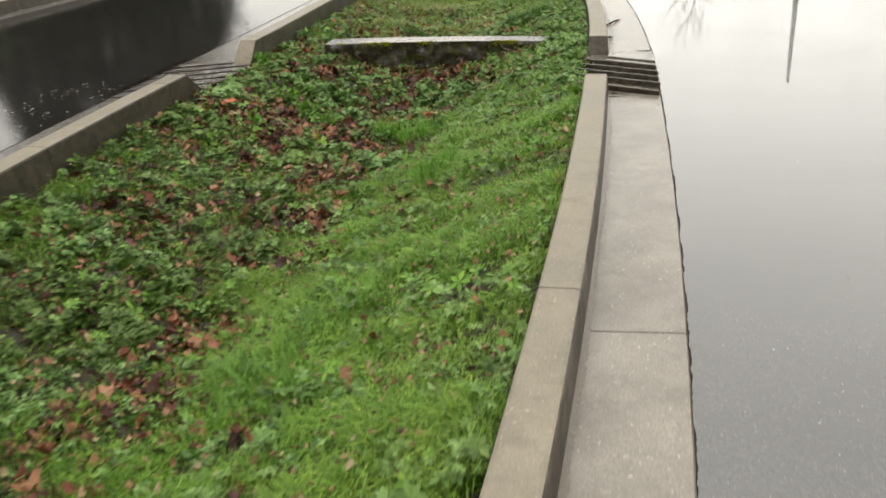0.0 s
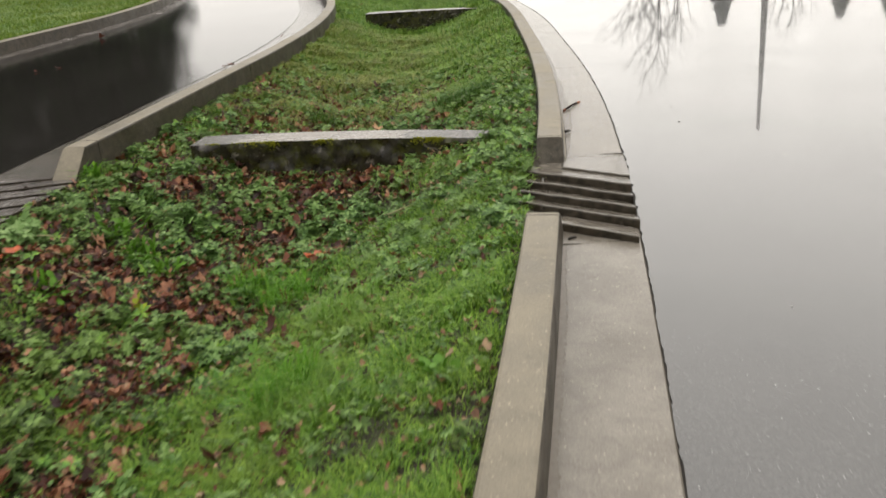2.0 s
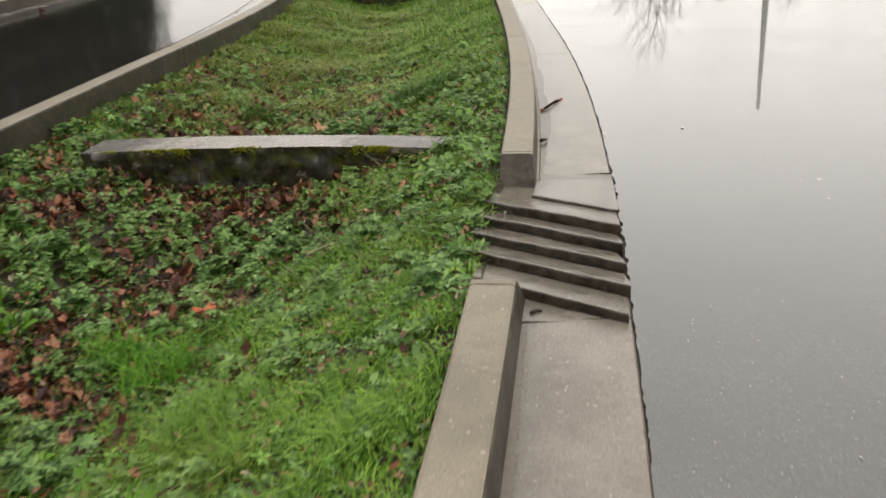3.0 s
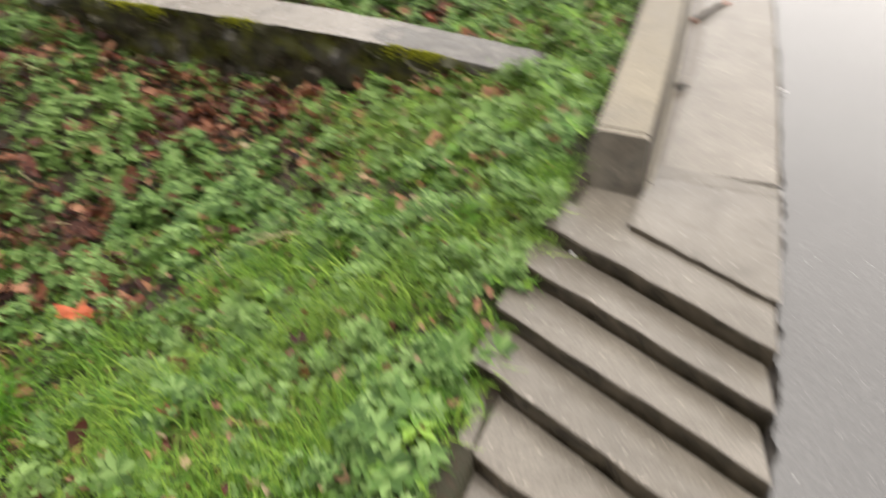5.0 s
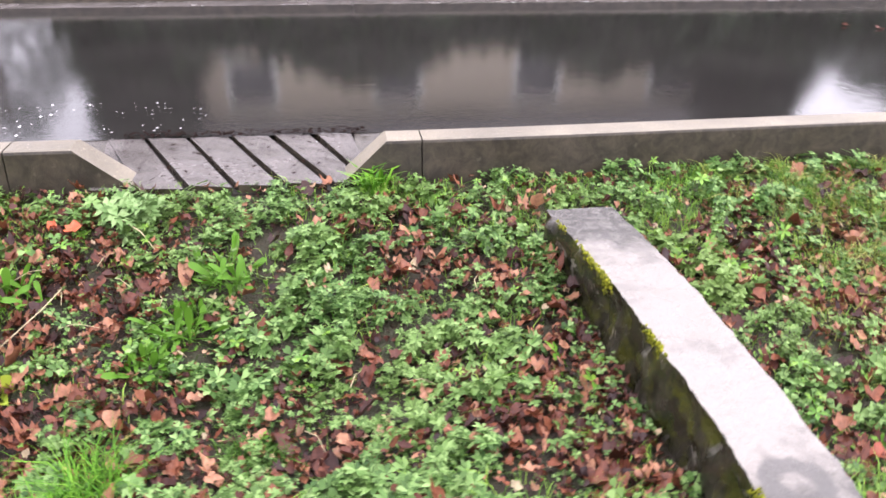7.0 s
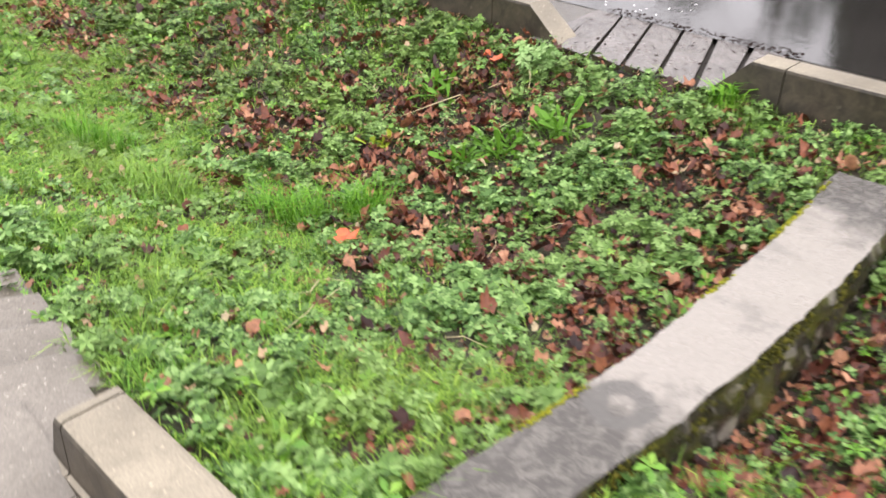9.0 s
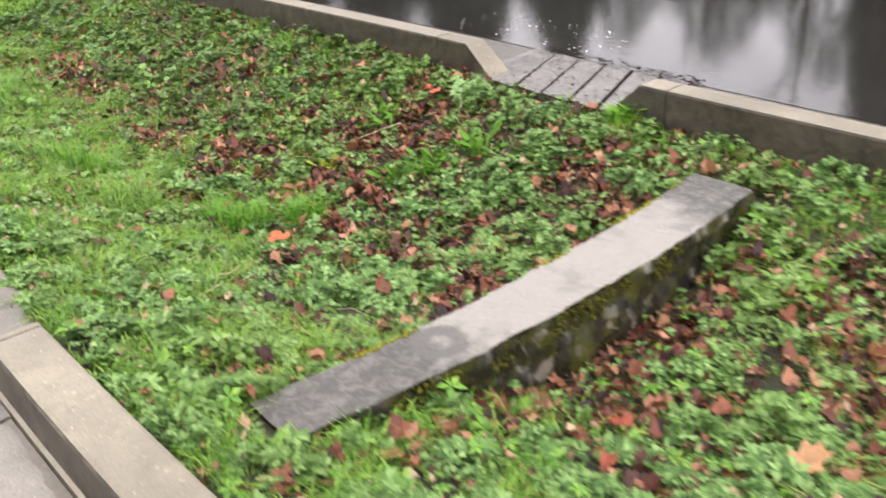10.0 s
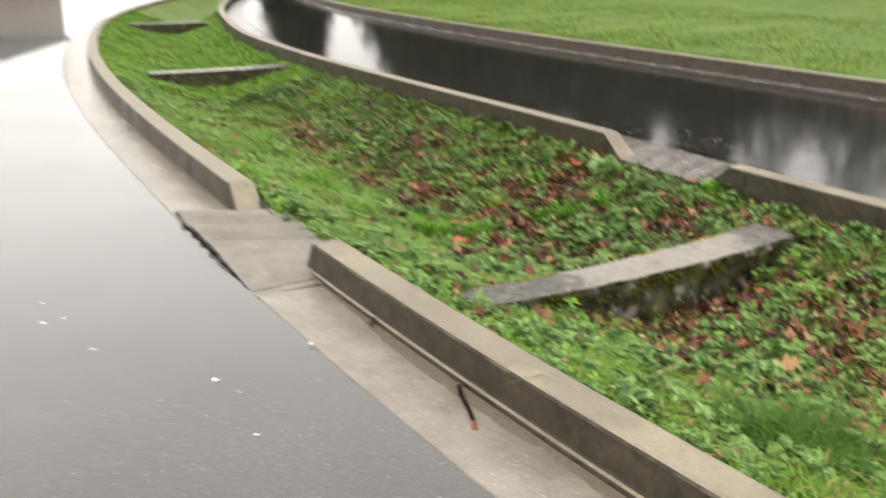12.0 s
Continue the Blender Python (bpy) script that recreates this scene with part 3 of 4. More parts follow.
def make_roads():
    rng = np.random.default_rng(3)
    ys = np.unique(np.concatenate([np.arange(-60, -8, 0.5), np.arange(-8, 5, 0.02), np.arange(5, 60.1, 0.5)]))
    off = np.array([0, 0.05, 0.5, 2, 4.5, 7, 9.0])
    jag = np.cumsum(rng.normal(0, 0.0024, len(ys)))
    jag = jag - np.convolve(jag, np.ones(25) / 25, "same") + rng.normal(0, 0.0015, len(ys))
    base = np.array([float(street(np.clip(y, -40, 40))) for y in ys]) + GUTTER_W + 0.002
    x = base[:, None] + off[None]
    x[:, 0] += np.clip(jag, -0.003, 0.004) + 0.001 + np.where((ys > -1.3) & (ys < 0.2), 0.004 + 0.004 * np.sin(ys * 36.7) + 0.003 * np.sin(ys * 91.0), 0)
    z = np.array([0.0005, 0.001, 0.006, 0.02, 0.035, 0.02, 0.0])[None] + 0 * x
    v = np.stack([x, np.repeat(ys[:, None], 7, 1), z], -1).reshape(-1, 3)
    i = (np.arange(len(ys) - 1)[:, None] * 7 + np.arange(6)[None]).ravel()
    road = soup("road", v, np.stack([i, i + 1, i + 8, i + 7], 1), MAT_ROAD, smooth=True)
    tagged(road, "wet grey asphalt street mirroring a bright overcast sky", "road", kind="structure")
    ys = np.arange(-60, 60.1, 0.5)
    a = np.array([float(verge(np.clip(y, -40, 40))) for y in ys]) + 0.362
    b = np.array([float(lane(np.clip(y, -40, 40))) for y in ys]) - LANE_GUTTER - 0.152
    t = np.linspace(0, 1, 7)
    x = a[:, None] + (b - a)[:, None] * t[None]
    z = 0.001 + 0.012 * np.sin(np.pi * t)[None] + 0 * x
    v = np.stack([x, np.repeat(ys[:, None], 7, 1), z], -1).reshape(-1, 3)
    i = (np.arange(len(ys) - 1)[:, None] * 7 + np.arange(6)[None]).ravel()
    lane_ob = soup("lane_road", v, np.stack([i, i + 1, i + 8, i + 7], 1), MAT_LANE, smooth=True)
    tagged(lane_ob, "dark flooded asphalt lane with mirror-like reflections", "road", kind="structure")


def make_dam(x0, x1, y, fine, label):
    """A low concrete check dam across the swale: flat top, rough sides, bowed a little in plan."""
    thing = tagged(empty("check_dam"), label, "check dam", group="check dams in the swale")
    nx, nt, nz = (190, 6, 22) if fine else (40, 3, 5)
    ring = [(-1, zz) for zz in np.linspace(-0.62, 0, nz)] + [(s, 0.0) for s in np.linspace(-1, 1, nt + 1)[1:-1]] + [(1, zz) for zz in np.linspace(0, -0.62, nz)]
    bm = bmesh.new()
    rings = []
    for i in range(nx + 1):
        t = i / nx
        r = []
        for s, z in ring:
            x = x0 + (x1 - x0) * t
            bow = 0.065 * (1 - (2 * t - 1) ** 2)
            half = 0.136 - 0.032 * t
            yy = y + 0.005 + bow + s * half
            p = Vector((x, yy, z))
            if abs(s) > 0.99:
                n = noise.fractal(p * 7, 1.0, 2.0, 4) * (0.034 if z < -0.01 else 0.010) + noise.noise(p * 30) * (0.008 if z < -0.01 else 0.004)
                yy += s * n
                if z < -0.05:
                    yy += s * -0.008
            else:
                z = 0.003 * noise.noise(p * 6) + 0.0012 * noise.noise(p * 40)
            r.append(bm.verts.new((x + 0.004 * noise.noise(p * 20), yy, z)))
        rings.append(r)
    for a, b in zip(rings, rings[1:]):
        for j in range(len(ring) - 1):
            bm.faces.new((a[j], a[j + 1], b[j + 1], b[j]))
    bm.faces.new(rings[0])
    bm.faces.new(rings[-1])
    bmesh.ops.recalc_face_normals(bm, faces=bm.faces)
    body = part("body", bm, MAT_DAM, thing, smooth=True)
    body.data.set_sharp_from_angle(angle=radians(48))
    return thing


def make_moss(thing, x0, x1, y0, y1, z0, z1, n, seed, material, label):
    """A cushion of moss: many small bumpy tufts joined."""
    rnd = random.Random(seed)
    bm = bmesh.new()
    centres = [rnd.uniform(x0, x1) for _ in range(max(3, n // 14))]
    for _ in range(2 * n):
        x = rnd.choice(centres) + rnd.gauss(0, 0.022)
        k = (x - x0) / (x1 - x0)
        y = y0 + (y1 - y0) * k + rnd.uniform(-0.007, 0.007)
        z = z1 - (z1 - z0) * abs(rnd.gauss(0, 0.55))
        r = rnd.uniform(0.003, 0.0075)
        m = Matrix.LocRotScale((x, y, z), Euler((rnd.random() * 3, rnd.random() * 3, 0)), (r * 1.3, r * 0.8, r * 0.8))
        bmesh.ops.create_icosphere(bm, subdivisions=1, radius=1.0, matrix=m)
    tagged(part("moss", bm, material, thing, label, smooth=True), kind="stuff")


make_ground()
make_roads()
dam = make_dam(-2.62, -0.475, DAM_Y, True, "low weathered concrete check dam with mossy sides darkened by painted shade")
dam_mid = lambda x: DAM_Y + 0.005 + 0.065 * (1 - (2 * (x + 2.62) / 2.145 - 1) ** 2)
for a, b, side, n, seed in ((-2.28, -1.98, -1, 190, 1), (-1.02, -0.80, -1, 150, 2), (-1.75, -1.52, -1, 60, 3), (-2.5, -2.34, -1, 40, 4), (-2.3, -1.9, 1, 60, 5),
                            (-1.75, -1.3, 1, 70, 6), (-1.2, -0.72, 1, 70, 7)):
    h = (0.134 - 0.032 * ((a + b) / 2 + 2.62) / 2.145) * side
    low, high = (-0.035, 0.004) if side < 0 else (-0.09, -0.012)
    make_moss(dam, a, b, dam_mid(a) + h, dam_mid(b) + h, low, high, n if side < 0 else 3 * n, seed, MAT_MOSS if side < 0 else MAT_MOSS_DARK,
              "yellow-green moss cushion" if side < 0 else "dark olive moss on the rough side")
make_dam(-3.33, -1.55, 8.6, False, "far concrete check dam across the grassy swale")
make_dam(-2.78, -0.88, -7.75, False, "concrete check dam with wet side darkened by painted shade across the grass")
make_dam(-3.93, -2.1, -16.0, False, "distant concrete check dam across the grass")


# ---- plants and litter in the swale ----
RNG = np.random.default_rng(11)


def patch(x, y, f, seed):
    """A smooth pattern from 0 to 1 over the strip."""
    r = np.random.default_rng(seed)
    v = 0
    for k in range(6):
        a, p = r.uniform(0, 6.28), r.uniform(0, 6.28)
        q = f * r.uniform(0.6, 1.8)
        v = v + np.sin((x * np.cos(a) + y * np.sin(a)) * q + p)
    return np.clip(0.5 + v / 5.0, 0, 1)


def scatter(n, y0, y1, margin=0.016):
    y = RNG.uniform(y0, y1, n)
    left, right = lane(y) + margin, street(y) - KERB_W - margin - 0.03 * RNG.random(n) ** 2
    x = left + (right - left) * RNG.random(n)
    t = (x + 2.62) / 2.145
    off = np.abs(y - DAM_Y - 0.005 - 0.065 * (1 - (2 * t - 1) ** 2))
    keep = ~((t > -0.015) & (t < 1.02) & (off < 0.136 - 0.032 * t + 0.012))
    return x[keep], y[keep]


def across(x, y):
    left, right = lane(y), street(y) - KERB_W
    return (x - left) / (right - left)


# drifts of fallen leaves: x, y, radius
DRIFTS = ((-2.63, -1.15, 0.28), (-1.85, -0.35, 0.16), (-2.06, -1.0, 0.14), (-2.41, 0.27, 0.15), (-1.74, -1.22, 0.14), (-1.65, 0.30, 0.20), (-2.5, -0.03, 0.16),
          (-2.36, 1.35, 0.15), (-1.73, -0.9, 0.14), (-1.58, -0.73, 0.14), (-2.9, -1.36, 0.14), (-1.69, 1.05, 0.15), (-1.7, -2.63, 0.20), (-1.76, -2.2, 0.14),
          (-1.53, -1.25, 0.13), (-2.4, -1.32, 0.16), (-1.69, -4.1, 0.16), (-1.63, -4.44, 0.16), (-1.75, -4.82, 0.22), (-1.8, -2.0, 0.15), (-2.43, -3.0, 0.16),
          (-1.45, 1.12, 0.10), (-1.84, 1.7, 0.16), (-2.2, 1.83, 0.17), (-1.13, 1.43, 0.08), (-1.39, 2.41, 0.15), (-1.95, 0.42, 0.15))
# where single leafy weeds crowd out the rest, and bare dark earth along the street kerb: x, y, radius
WEEDLESS = ((-2.54, -0.66, 0.10), (-2.33, -0.79, 0.10), (-2.16, -0.90, 0.09), (-2.50, -1.43, 0.08), (-2.06, -1.36, 0.06), (-0.34, -2.42, 0.07))
BARE = ((-0.2, -1.5, 0.10), (-0.22, -2.63, 0.12), (-0.42, -4.07, 0.13), (-0.34, -4.43, 0.14), (-0.33, 1.12, 0.09), (-0.24, 0.12, 0.07))


def spots(x, y, places):
    return np.clip(sum(np.exp(-((x - a) ** 2 + (y - b) ** 2) / r**2) for a, b, r in places), 0, 1.3)


def litter_share(x, y):
    """Where fallen leaves gather: the bottom of the swale, most of all against the dam."""
    u = across(x, y)
    mid = np.exp(-((u - 0.34) / 0.27) ** 2)
    along = np.interp(y, [-16, -7, -5, -3.5, -2.2, -1.2, 0.5, 0.9, 1.8, 2.6, 4, 9], [0.04, 0.12, 0.42, 0.4, 0.55, 0.9, 0.9, 1.0, 1.0, 0.65, 0.08, 0.03])
    thin = mid * along * np.clip(1.3 * patch(x, y, 3.2, 5) + 0.15, 0.4, 1.4) * np.clip(2.2 * patch(x, y, 11.0, 6) - 0.2, 0.12, 1.7)
    ragged = np.clip(1.5 * patch(x, y, 17.0, 8) + 0.25, 0.35, 1.3)
    foot = np.exp(-((y - 0.50) / 0.12) ** 2) * np.exp(-((x + 1.6) / 0.6) ** 2) + np.exp(-((y - 0.97) / 0.09) ** 2) * np.exp(-((x + 1.5) / 0.7) ** 2)
    return 0.75 * thin + 1.15 * spots(x, y, DRIFTS) * ragged + 1.5 * foot


def grass_share(x, y):
    u = across(x, y)
    edge = np.clip((u - np.interp(y, [-6, -1.9, -1.0], [0.34, 0.4, 0.52])) / 0.25, 0, 1)
    along = np.interp(y, [-12, -6.5, -4, -2.5, -1.2, 0.3, 1.5, 2.5, 3.6, 9], [1, 0.8, 0.66, 0.72, 0.42, 0.3, 0.36, 0.55, 0.9, 1.0])
    return np.clip(along * (0.35 + 0.9 * patch(x, y, 1.8, 9)) + 0.8 * edge * np.interp(y, [-1.6, -0.9, 0.9, 2.6, 3.4], [1.1, 0.55, 0.5, 0.45, 0.8]), 0.08, 1.25)


def make_blades(name, x, y, height, width, lean, material, label, category):
    n = len(x)
    a = RNG.uniform(0, 2 * np.pi, n)
    b = a + RNG.uniform(0.9, 2.2, n)
    h = height * RNG.uniform(0.55, 1.25, n) * (0.45 + 0.6 * patch(x, y, 4.0, 77) + 0.6 * patch(x, y, 13.0, 78))
    w = width * RNG.uniform(0.7, 1.3, n) / 2
    ln = lean * RNG.uniform(0.3, 1.4, n) * h
    base = np.stack([x, y, swale(x, y) - 0.005], 1)
    side = np.stack([np.cos(b), np.sin(b), np.zeros(n)], 1) * w[:, None]
    out = np.stack([np.cos(a), np.sin(a), np.zeros(n)], 1)
    up = np.array([0, 0, 1.0])
    mid = base + out * (ln * 0.32)[:, None] + up * (h * 0.62)[:, None]
    tip = base + out * ln[:, None] + up * (h * np.clip(1 - 0.25 * lean, 0.4, 1))[:, None]
    v = np.stack([base - side, base + side, mid - side * 0.8, mid + side * 0.8, tip], 1).reshape(-1, 3)
    i = np.arange(n)[:, None] * 5
    f = np.concatenate([i + [0, 1, 3], i + [0, 3, 2], i + [2, 3, 4]])
    return tagged(soup(name, v, f, material), label, category, kind="stuff")


def make_leaflets(name, x, y, size, lift, material, label, category, lobes=3):
    """Compound weed leaves: lobes leaflets round a stalk, each folded and notched."""
    n = len(x)
    a = RNG.uniform(0, 2 * np.pi, n)
    clump = patch(x, y, 15.0, 21)
    s = size * np.clip(RNG.lognormal(0.03, 0.48, n), 0.35, 2.2) * (0.7 + 0.6 * patch(x, y, 6.0, 44))
    c = np.stack([x, y, swale(x, y) + lift * RNG.uniform(0.1, 1.1, n) * (0.35 + 1.15 * clump)], 1)
    tilt = RNG.normal(0, 0.38, (n, 2))
    vs, fs, at = [], [], 0
    if lobes > 3:
        shape = np.array([(0, 0, 0), (0.55, 0.24, 0.12), (1.05, 0.0, 0.0), (0.55, -0.24, 0.12)])
        tri = np.array([(0, 2, 1), (0, 3, 2)])
    else:
        shape = np.array([(0, 0, 0), (0.55, 0.42, 0.10), (1.0, 0.30, 0.02), (0.84, 0.0, -0.06), (1.0, -0.30, 0.02), (0.55, -0.42, 0.10)])
        tri = np.array([(0, 3, 1), (1, 3, 2), (0, 5, 3), (5, 4, 3)])
    size_n = len(shape)
    for k in range(lobes):
        t = a + (k - (lobes - 1) / 2) * (2 * np.pi / max(lobes, 3)) * RNG.uniform(0.85, 1.15, n)
        ca, sa = np.cos(t), np.sin(t)
        px = shape[None, :, 0] * s[:, None]
        py = shape[None, :, 1] * s[:, None]
        wx, wy = px * ca[:, None] - py * sa[:, None], px * sa[:, None] + py * ca[:, None]
        wz = shape[None, :, 2] * s[:, None] + wx * tilt[:, :1] + wy * tilt[:, 1:]
        vs.append(np.stack([wx, wy, wz], -1) + c[:, None])
        fs.append(np.arange(n)[:, None, None] * size_n + tri[None] + at)
        at += n * size_n
    v = np.concatenate(vs).reshape(-1, 3)
    return tagged(soup(name, v, np.concatenate(fs).reshape(-1, 3), material), label, category, kind="stuff")


LEAF_OUTLINE = np.array([(0.0, -0.52), (0.24, -0.42), (0.44, -0.32), (0.46, -0.08), (0.54, 0.14), (0.42, 0.30), (0.24, 0.48), (0.0, 0.58),
                         (-0.24, 0.48), (-0.42, 0.30), (-0.54, 0.14), (-0.46, -0.08), (-0.44, -0.32), (-0.24, -0.42)])


def leaf_batch(x, y, z, size, rng, curl=0.35, lean=0.45):
    n, k = len(x), len(LEAF_OUTLINE)
    a = rng.uniform(0, 2 * np.pi, n)
    o = LEAF_OUTLINE[None] * (size * rng.uniform(0.5, 1.45, n))[:, None, None] * (1 + rng.normal(0, 0.16, (n, k, 1)))
    o[..., 0] *= rng.uniform(0.4 if n > 1 else 0.85, 1.05, n)[:, None]
    wx = o[..., 0] * np.cos(a)[:, None] - o[..., 1] * np.sin(a)[:, None]
    wy = o[..., 0] * np.sin(a)[:, None] + o[..., 1] * np.cos(a)[:, None]
    r2 = (o**2).sum(-1) / size
    t = rng.normal(0, lean, (n, 2))
    fold = rng.uniform(-0.3, 1.3, n)[:, None] * np.abs(o[..., 0]) * (curl / 0.35)
    wz = fold + curl * rng.uniform(-1.2, 2.4, n)[:, None] * r2 + wx * t[:, :1] + wy * t[:, 1:] + rng.normal(0, 0.15 * min(1.0, curl / 0.3), (n, k)) * size
    ring = np.stack([wx, wy, wz], -1) + np.stack([x, y, z], 1)[:, None]
    mid = np.stack([x, y, z], 1)[:, None]
    v = np.concatenate([mid, ring], 1).reshape(-1, 3)
    j = np.arange(k)
    f = np.stack([np.zeros(k, int), 1 + j, 1 + (j + 1) % k], 1)
    return v, (np.arange(n)[:, None, None] * (k + 1) + f[None]).reshape(-1, 3)


def make_litter():
    for name, count, y0, y1 in (("leaf_litter", 29000, -6.8, 4.0), ("leaf_litter", 900, -18, -6.8), ("leaf_litter", 300, 4.0, 12)):
        x, y = scatter(count, y0, y1)
        keep = RNG.random(len(x)) < 0.8 * litter_share(x, y)
        x, y = x[keep], y[keep]
        v, f = leaf_batch(x, y, swale(x, y) + RNG.uniform(0.010, 0.055, len(x)), 0.041, RNG)
        tagged(soup(name, v, f, MAT_LITTER), "wet reddish-brown fallen leaves lying among the weeds", "fallen leaves", kind="stuff")
    x, y = scatter(36000, -6.8, 4.0)
    keep = RNG.random(len(x)) < 0.10 + 0.75 * np.clip(litter_share(x, y), 0, 1) ** 0.6
    x, y = x[keep], y[keep]
    v, f = leaf_batch(x, y, swale(x, y) + RNG.uniform(0.004, 0.045, len(x)), 0.019, RNG)
    tan_x, tan_y = scatter(2600, -5.5, 3.2)
    tv, tf = leaf_batch(tan_x, tan_y, swale(tan_x, tan_y) + RNG.uniform(0.02, 0.06, len(tan_x)), 0.021, RNG)
    tagged(soup("leaf_litter", tv, tf, MAT_TAN), "small tan and salmon leaf scraps among the weeds", "fallen leaves", kind="stuff")
    tagged(soup("leaf_litter", v, f, MAT_LITTER), "small broken bits of wet brown leaves between the weeds", "fallen leaves", kind="stuff")


def make_plants():
    x, y = scatter(420000, -6.9, 4.2)
    keep = RNG.random(len(x)) < grass_share(x, y) * np.clip(1.9 * patch(x, y, 13.0, 78) - 0.1, 0.22, 1) * 0.85 * (1 - 0.7 * np.clip(litter_share(x, y), 0, 1)) * (1 - 0.85 * np.clip(spots(x, y, BARE), 0, 1))
    make_blades("grass", x[keep], y[keep], 0.062, 0.0042, 1.0, MAT_GRASS, "short wet green grass in the swale", "grass")
    # long dead-looking grass on the lane side beyond the dam
    x, y = scatter(90000, 1.2, 8.0)
    keep = RNG.random(len(x)) < np.interp(y, [1.3, 2.6], [0, 1]) * np.interp(across(x, y), [0.45, 0.72], [1, 0.12]) * np.clip(1.5 * patch(x, y, 7.0, 81), 0.3, 1)
    make_blades("grass", x[keep], y[keep], 0.085, 0.005, 1.6, MAT_OLIVE, "long matted olive and straw-coloured grass", "grass")
    # the thick short turf of the street bank
    x, y = scatter(260000, -6.9, 4.2)
    bank = np.clip((across(x, y) - np.interp(y, [-6, -1.9, -0.9, 0.5, 3], [0.34, 0.40, 0.58, 0.66, 0.62])) / 0.25, 0, 1) * np.interp(y, [-1.2, -0.7, 0.8, 2.5, 3.5], [1, 0.3, 0.25, 0.4, 1])
    keep = RNG.random(len(x)) < bank * np.clip(2.2 * patch(x, y, 9.0, 79) - 0.4, 0.08, 1) * np.clip(2.0 * patch(x, y, 34.0, 83) - 0.2, 0.15, 1) * (1 - 0.9 * np.clip(spots(x, y, BARE), 0, 1)) * 0.75
    make_blades("grass", x[keep], y[keep], 0.05, 0.005, 1.9, MAT_TURF, "thick bright yellowish turf on the street bank", "grass")
    x, y = scatter(60000, 4.2, 13)
    make_blades("grass", x, y, 0.085, 0.0075, 1.1, MAT_GRASS, "longer yellowish green grass further along the swale", "grass")
    x, y = scatter(66000, -19, -6.9)
    make_blades("grass", x, y, 0.075, 0.014, 1.0, MAT_GRASS, "bright green grass in the far swale", "grass")
    x, y = scatter(300000, -6.9, 4.2)
    keep = RNG.random(len(x)) < np.clip(1.05 - 0.74 * grass_share(x, y), 0.1, 1) * np.clip(1.15 - 0.8 * litter_share(x, y), 0.14, 1) * (1 - 0.85 * np.clip(spots(x, y, BARE + WEEDLESS), 0, 1)) * np.clip(2.3 * patch(x, y, 15.0, 21) - 0.2, 0.1, 1.3) * np.clip(3.0 * patch(x, y, 38.0, 23) - 0.75, 0.05, 1) * np.interp(y, [1.7, 2.8], [1, 0.4])
    x, y = x[keep], y[keep]
    kind = patch(x, y, 5.0, 55) + RNG.normal(0, 0.15, len(x)) < 0.42
    # dark weeds gather southward: darker plants, with shade painted into their colour
    deep = np.interp(y, [-2.2, -1.3], [0.6, 0]) * np.interp(across(x, y), [0.45, 0.7], [1, 0.3]) + 0.7 * (patch(x, y, 4.0, 57) - 0.5) + RNG.normal(0, 0.15, len(x)) > 0.5
    for mat, some, tone in ((MAT_WEED, ~deep, "green"), (MAT_WEED_DARK, deep, "dark green")):
        a, b = some & kind, some & ~kind
        make_leaflets("ground_weeds", x[a], y[a], 0.0125, 0.055, mat, f"low creeping three-lobed {tone} weed leaves covering the soil", "weeds")
        make_leaflets("ground_weeds", x[b], y[b], 0.0155, 0.06, mat, f"finely cut {tone} weed leaves covering the soil", "weeds", 7)
    x, y = scatter(14000, -6.9, 4.2)
    keep = RNG.random(len(x)) < 0.5 * patch(x, y, 3.5, 33)
    make_leaflets("ground_weeds", x[keep], y[keep], 0.0165, 0.075, MAT_BRIGHT, "brighter young weed leaves standing above the rest", "weeds", 5)


def make_clump(x, y, n, r, h, w, material, label):
    """A single tuft of upright broad leaves."""
    a = RNG.uniform(0, 2 * np.pi, n)
    d = r * np.sqrt(RNG.random(n))
    return make_blades("weed_tuft", x + d * np.cos(a), y + d * np.sin(a), h * 1.5, w, 0.9, material, label, "weed tuft")


def fallen_leaf(x, y, z, size, material, label, seed):
    rng = np.random.default_rng(seed)
    v, f = leaf_batch(np.zeros(1), np.zeros(1), np.zeros(1), size, rng, 0.26, 0.2)
    ob = soup("fallen_leaf", v, f, material)
    ob.location = (x, y, z)
    tagged(ob, label, "leaf", group="single fallen leaves")
    stalk = bmesh.new()
    tube(stalk, [Vector((0, 0, 0.002)), Vector((size * 0.5, size * 0.3, 0.004)), Vector((size * 0.9, size * 0.35, 0.012))], [0.0012, 0.001, 0.0008], 5)
    part("stalk", stalk, material, ob)
    return ob


def tube(bm, points, radii, sides=6):
    rings = []
    for i, p in enumerate(points):
        d = (points[min(i + 1, len(points) - 1)] - points[max(i - 1, 0)]).normalized()
        s = d.cross(Vector((0.3, 0.2, 1))).normalized()
        t = d.cross(s)
        rings.append([bm.verts.new(p + (s * math.cos(6.2832 * k / sides) + t * math.sin(6.2832 * k / sides)) * radii[i]) for k in range(sides)])
    for a, b in zip(rings, rings[1:]):
        for k in range(sides):
            bm.faces.new((a[k], a[(k + 1) % sides], b[(k + 1) % sides], b[k]))
    bm.faces.new(rings[0][::-1])
    bm.faces.new(rings[-1])


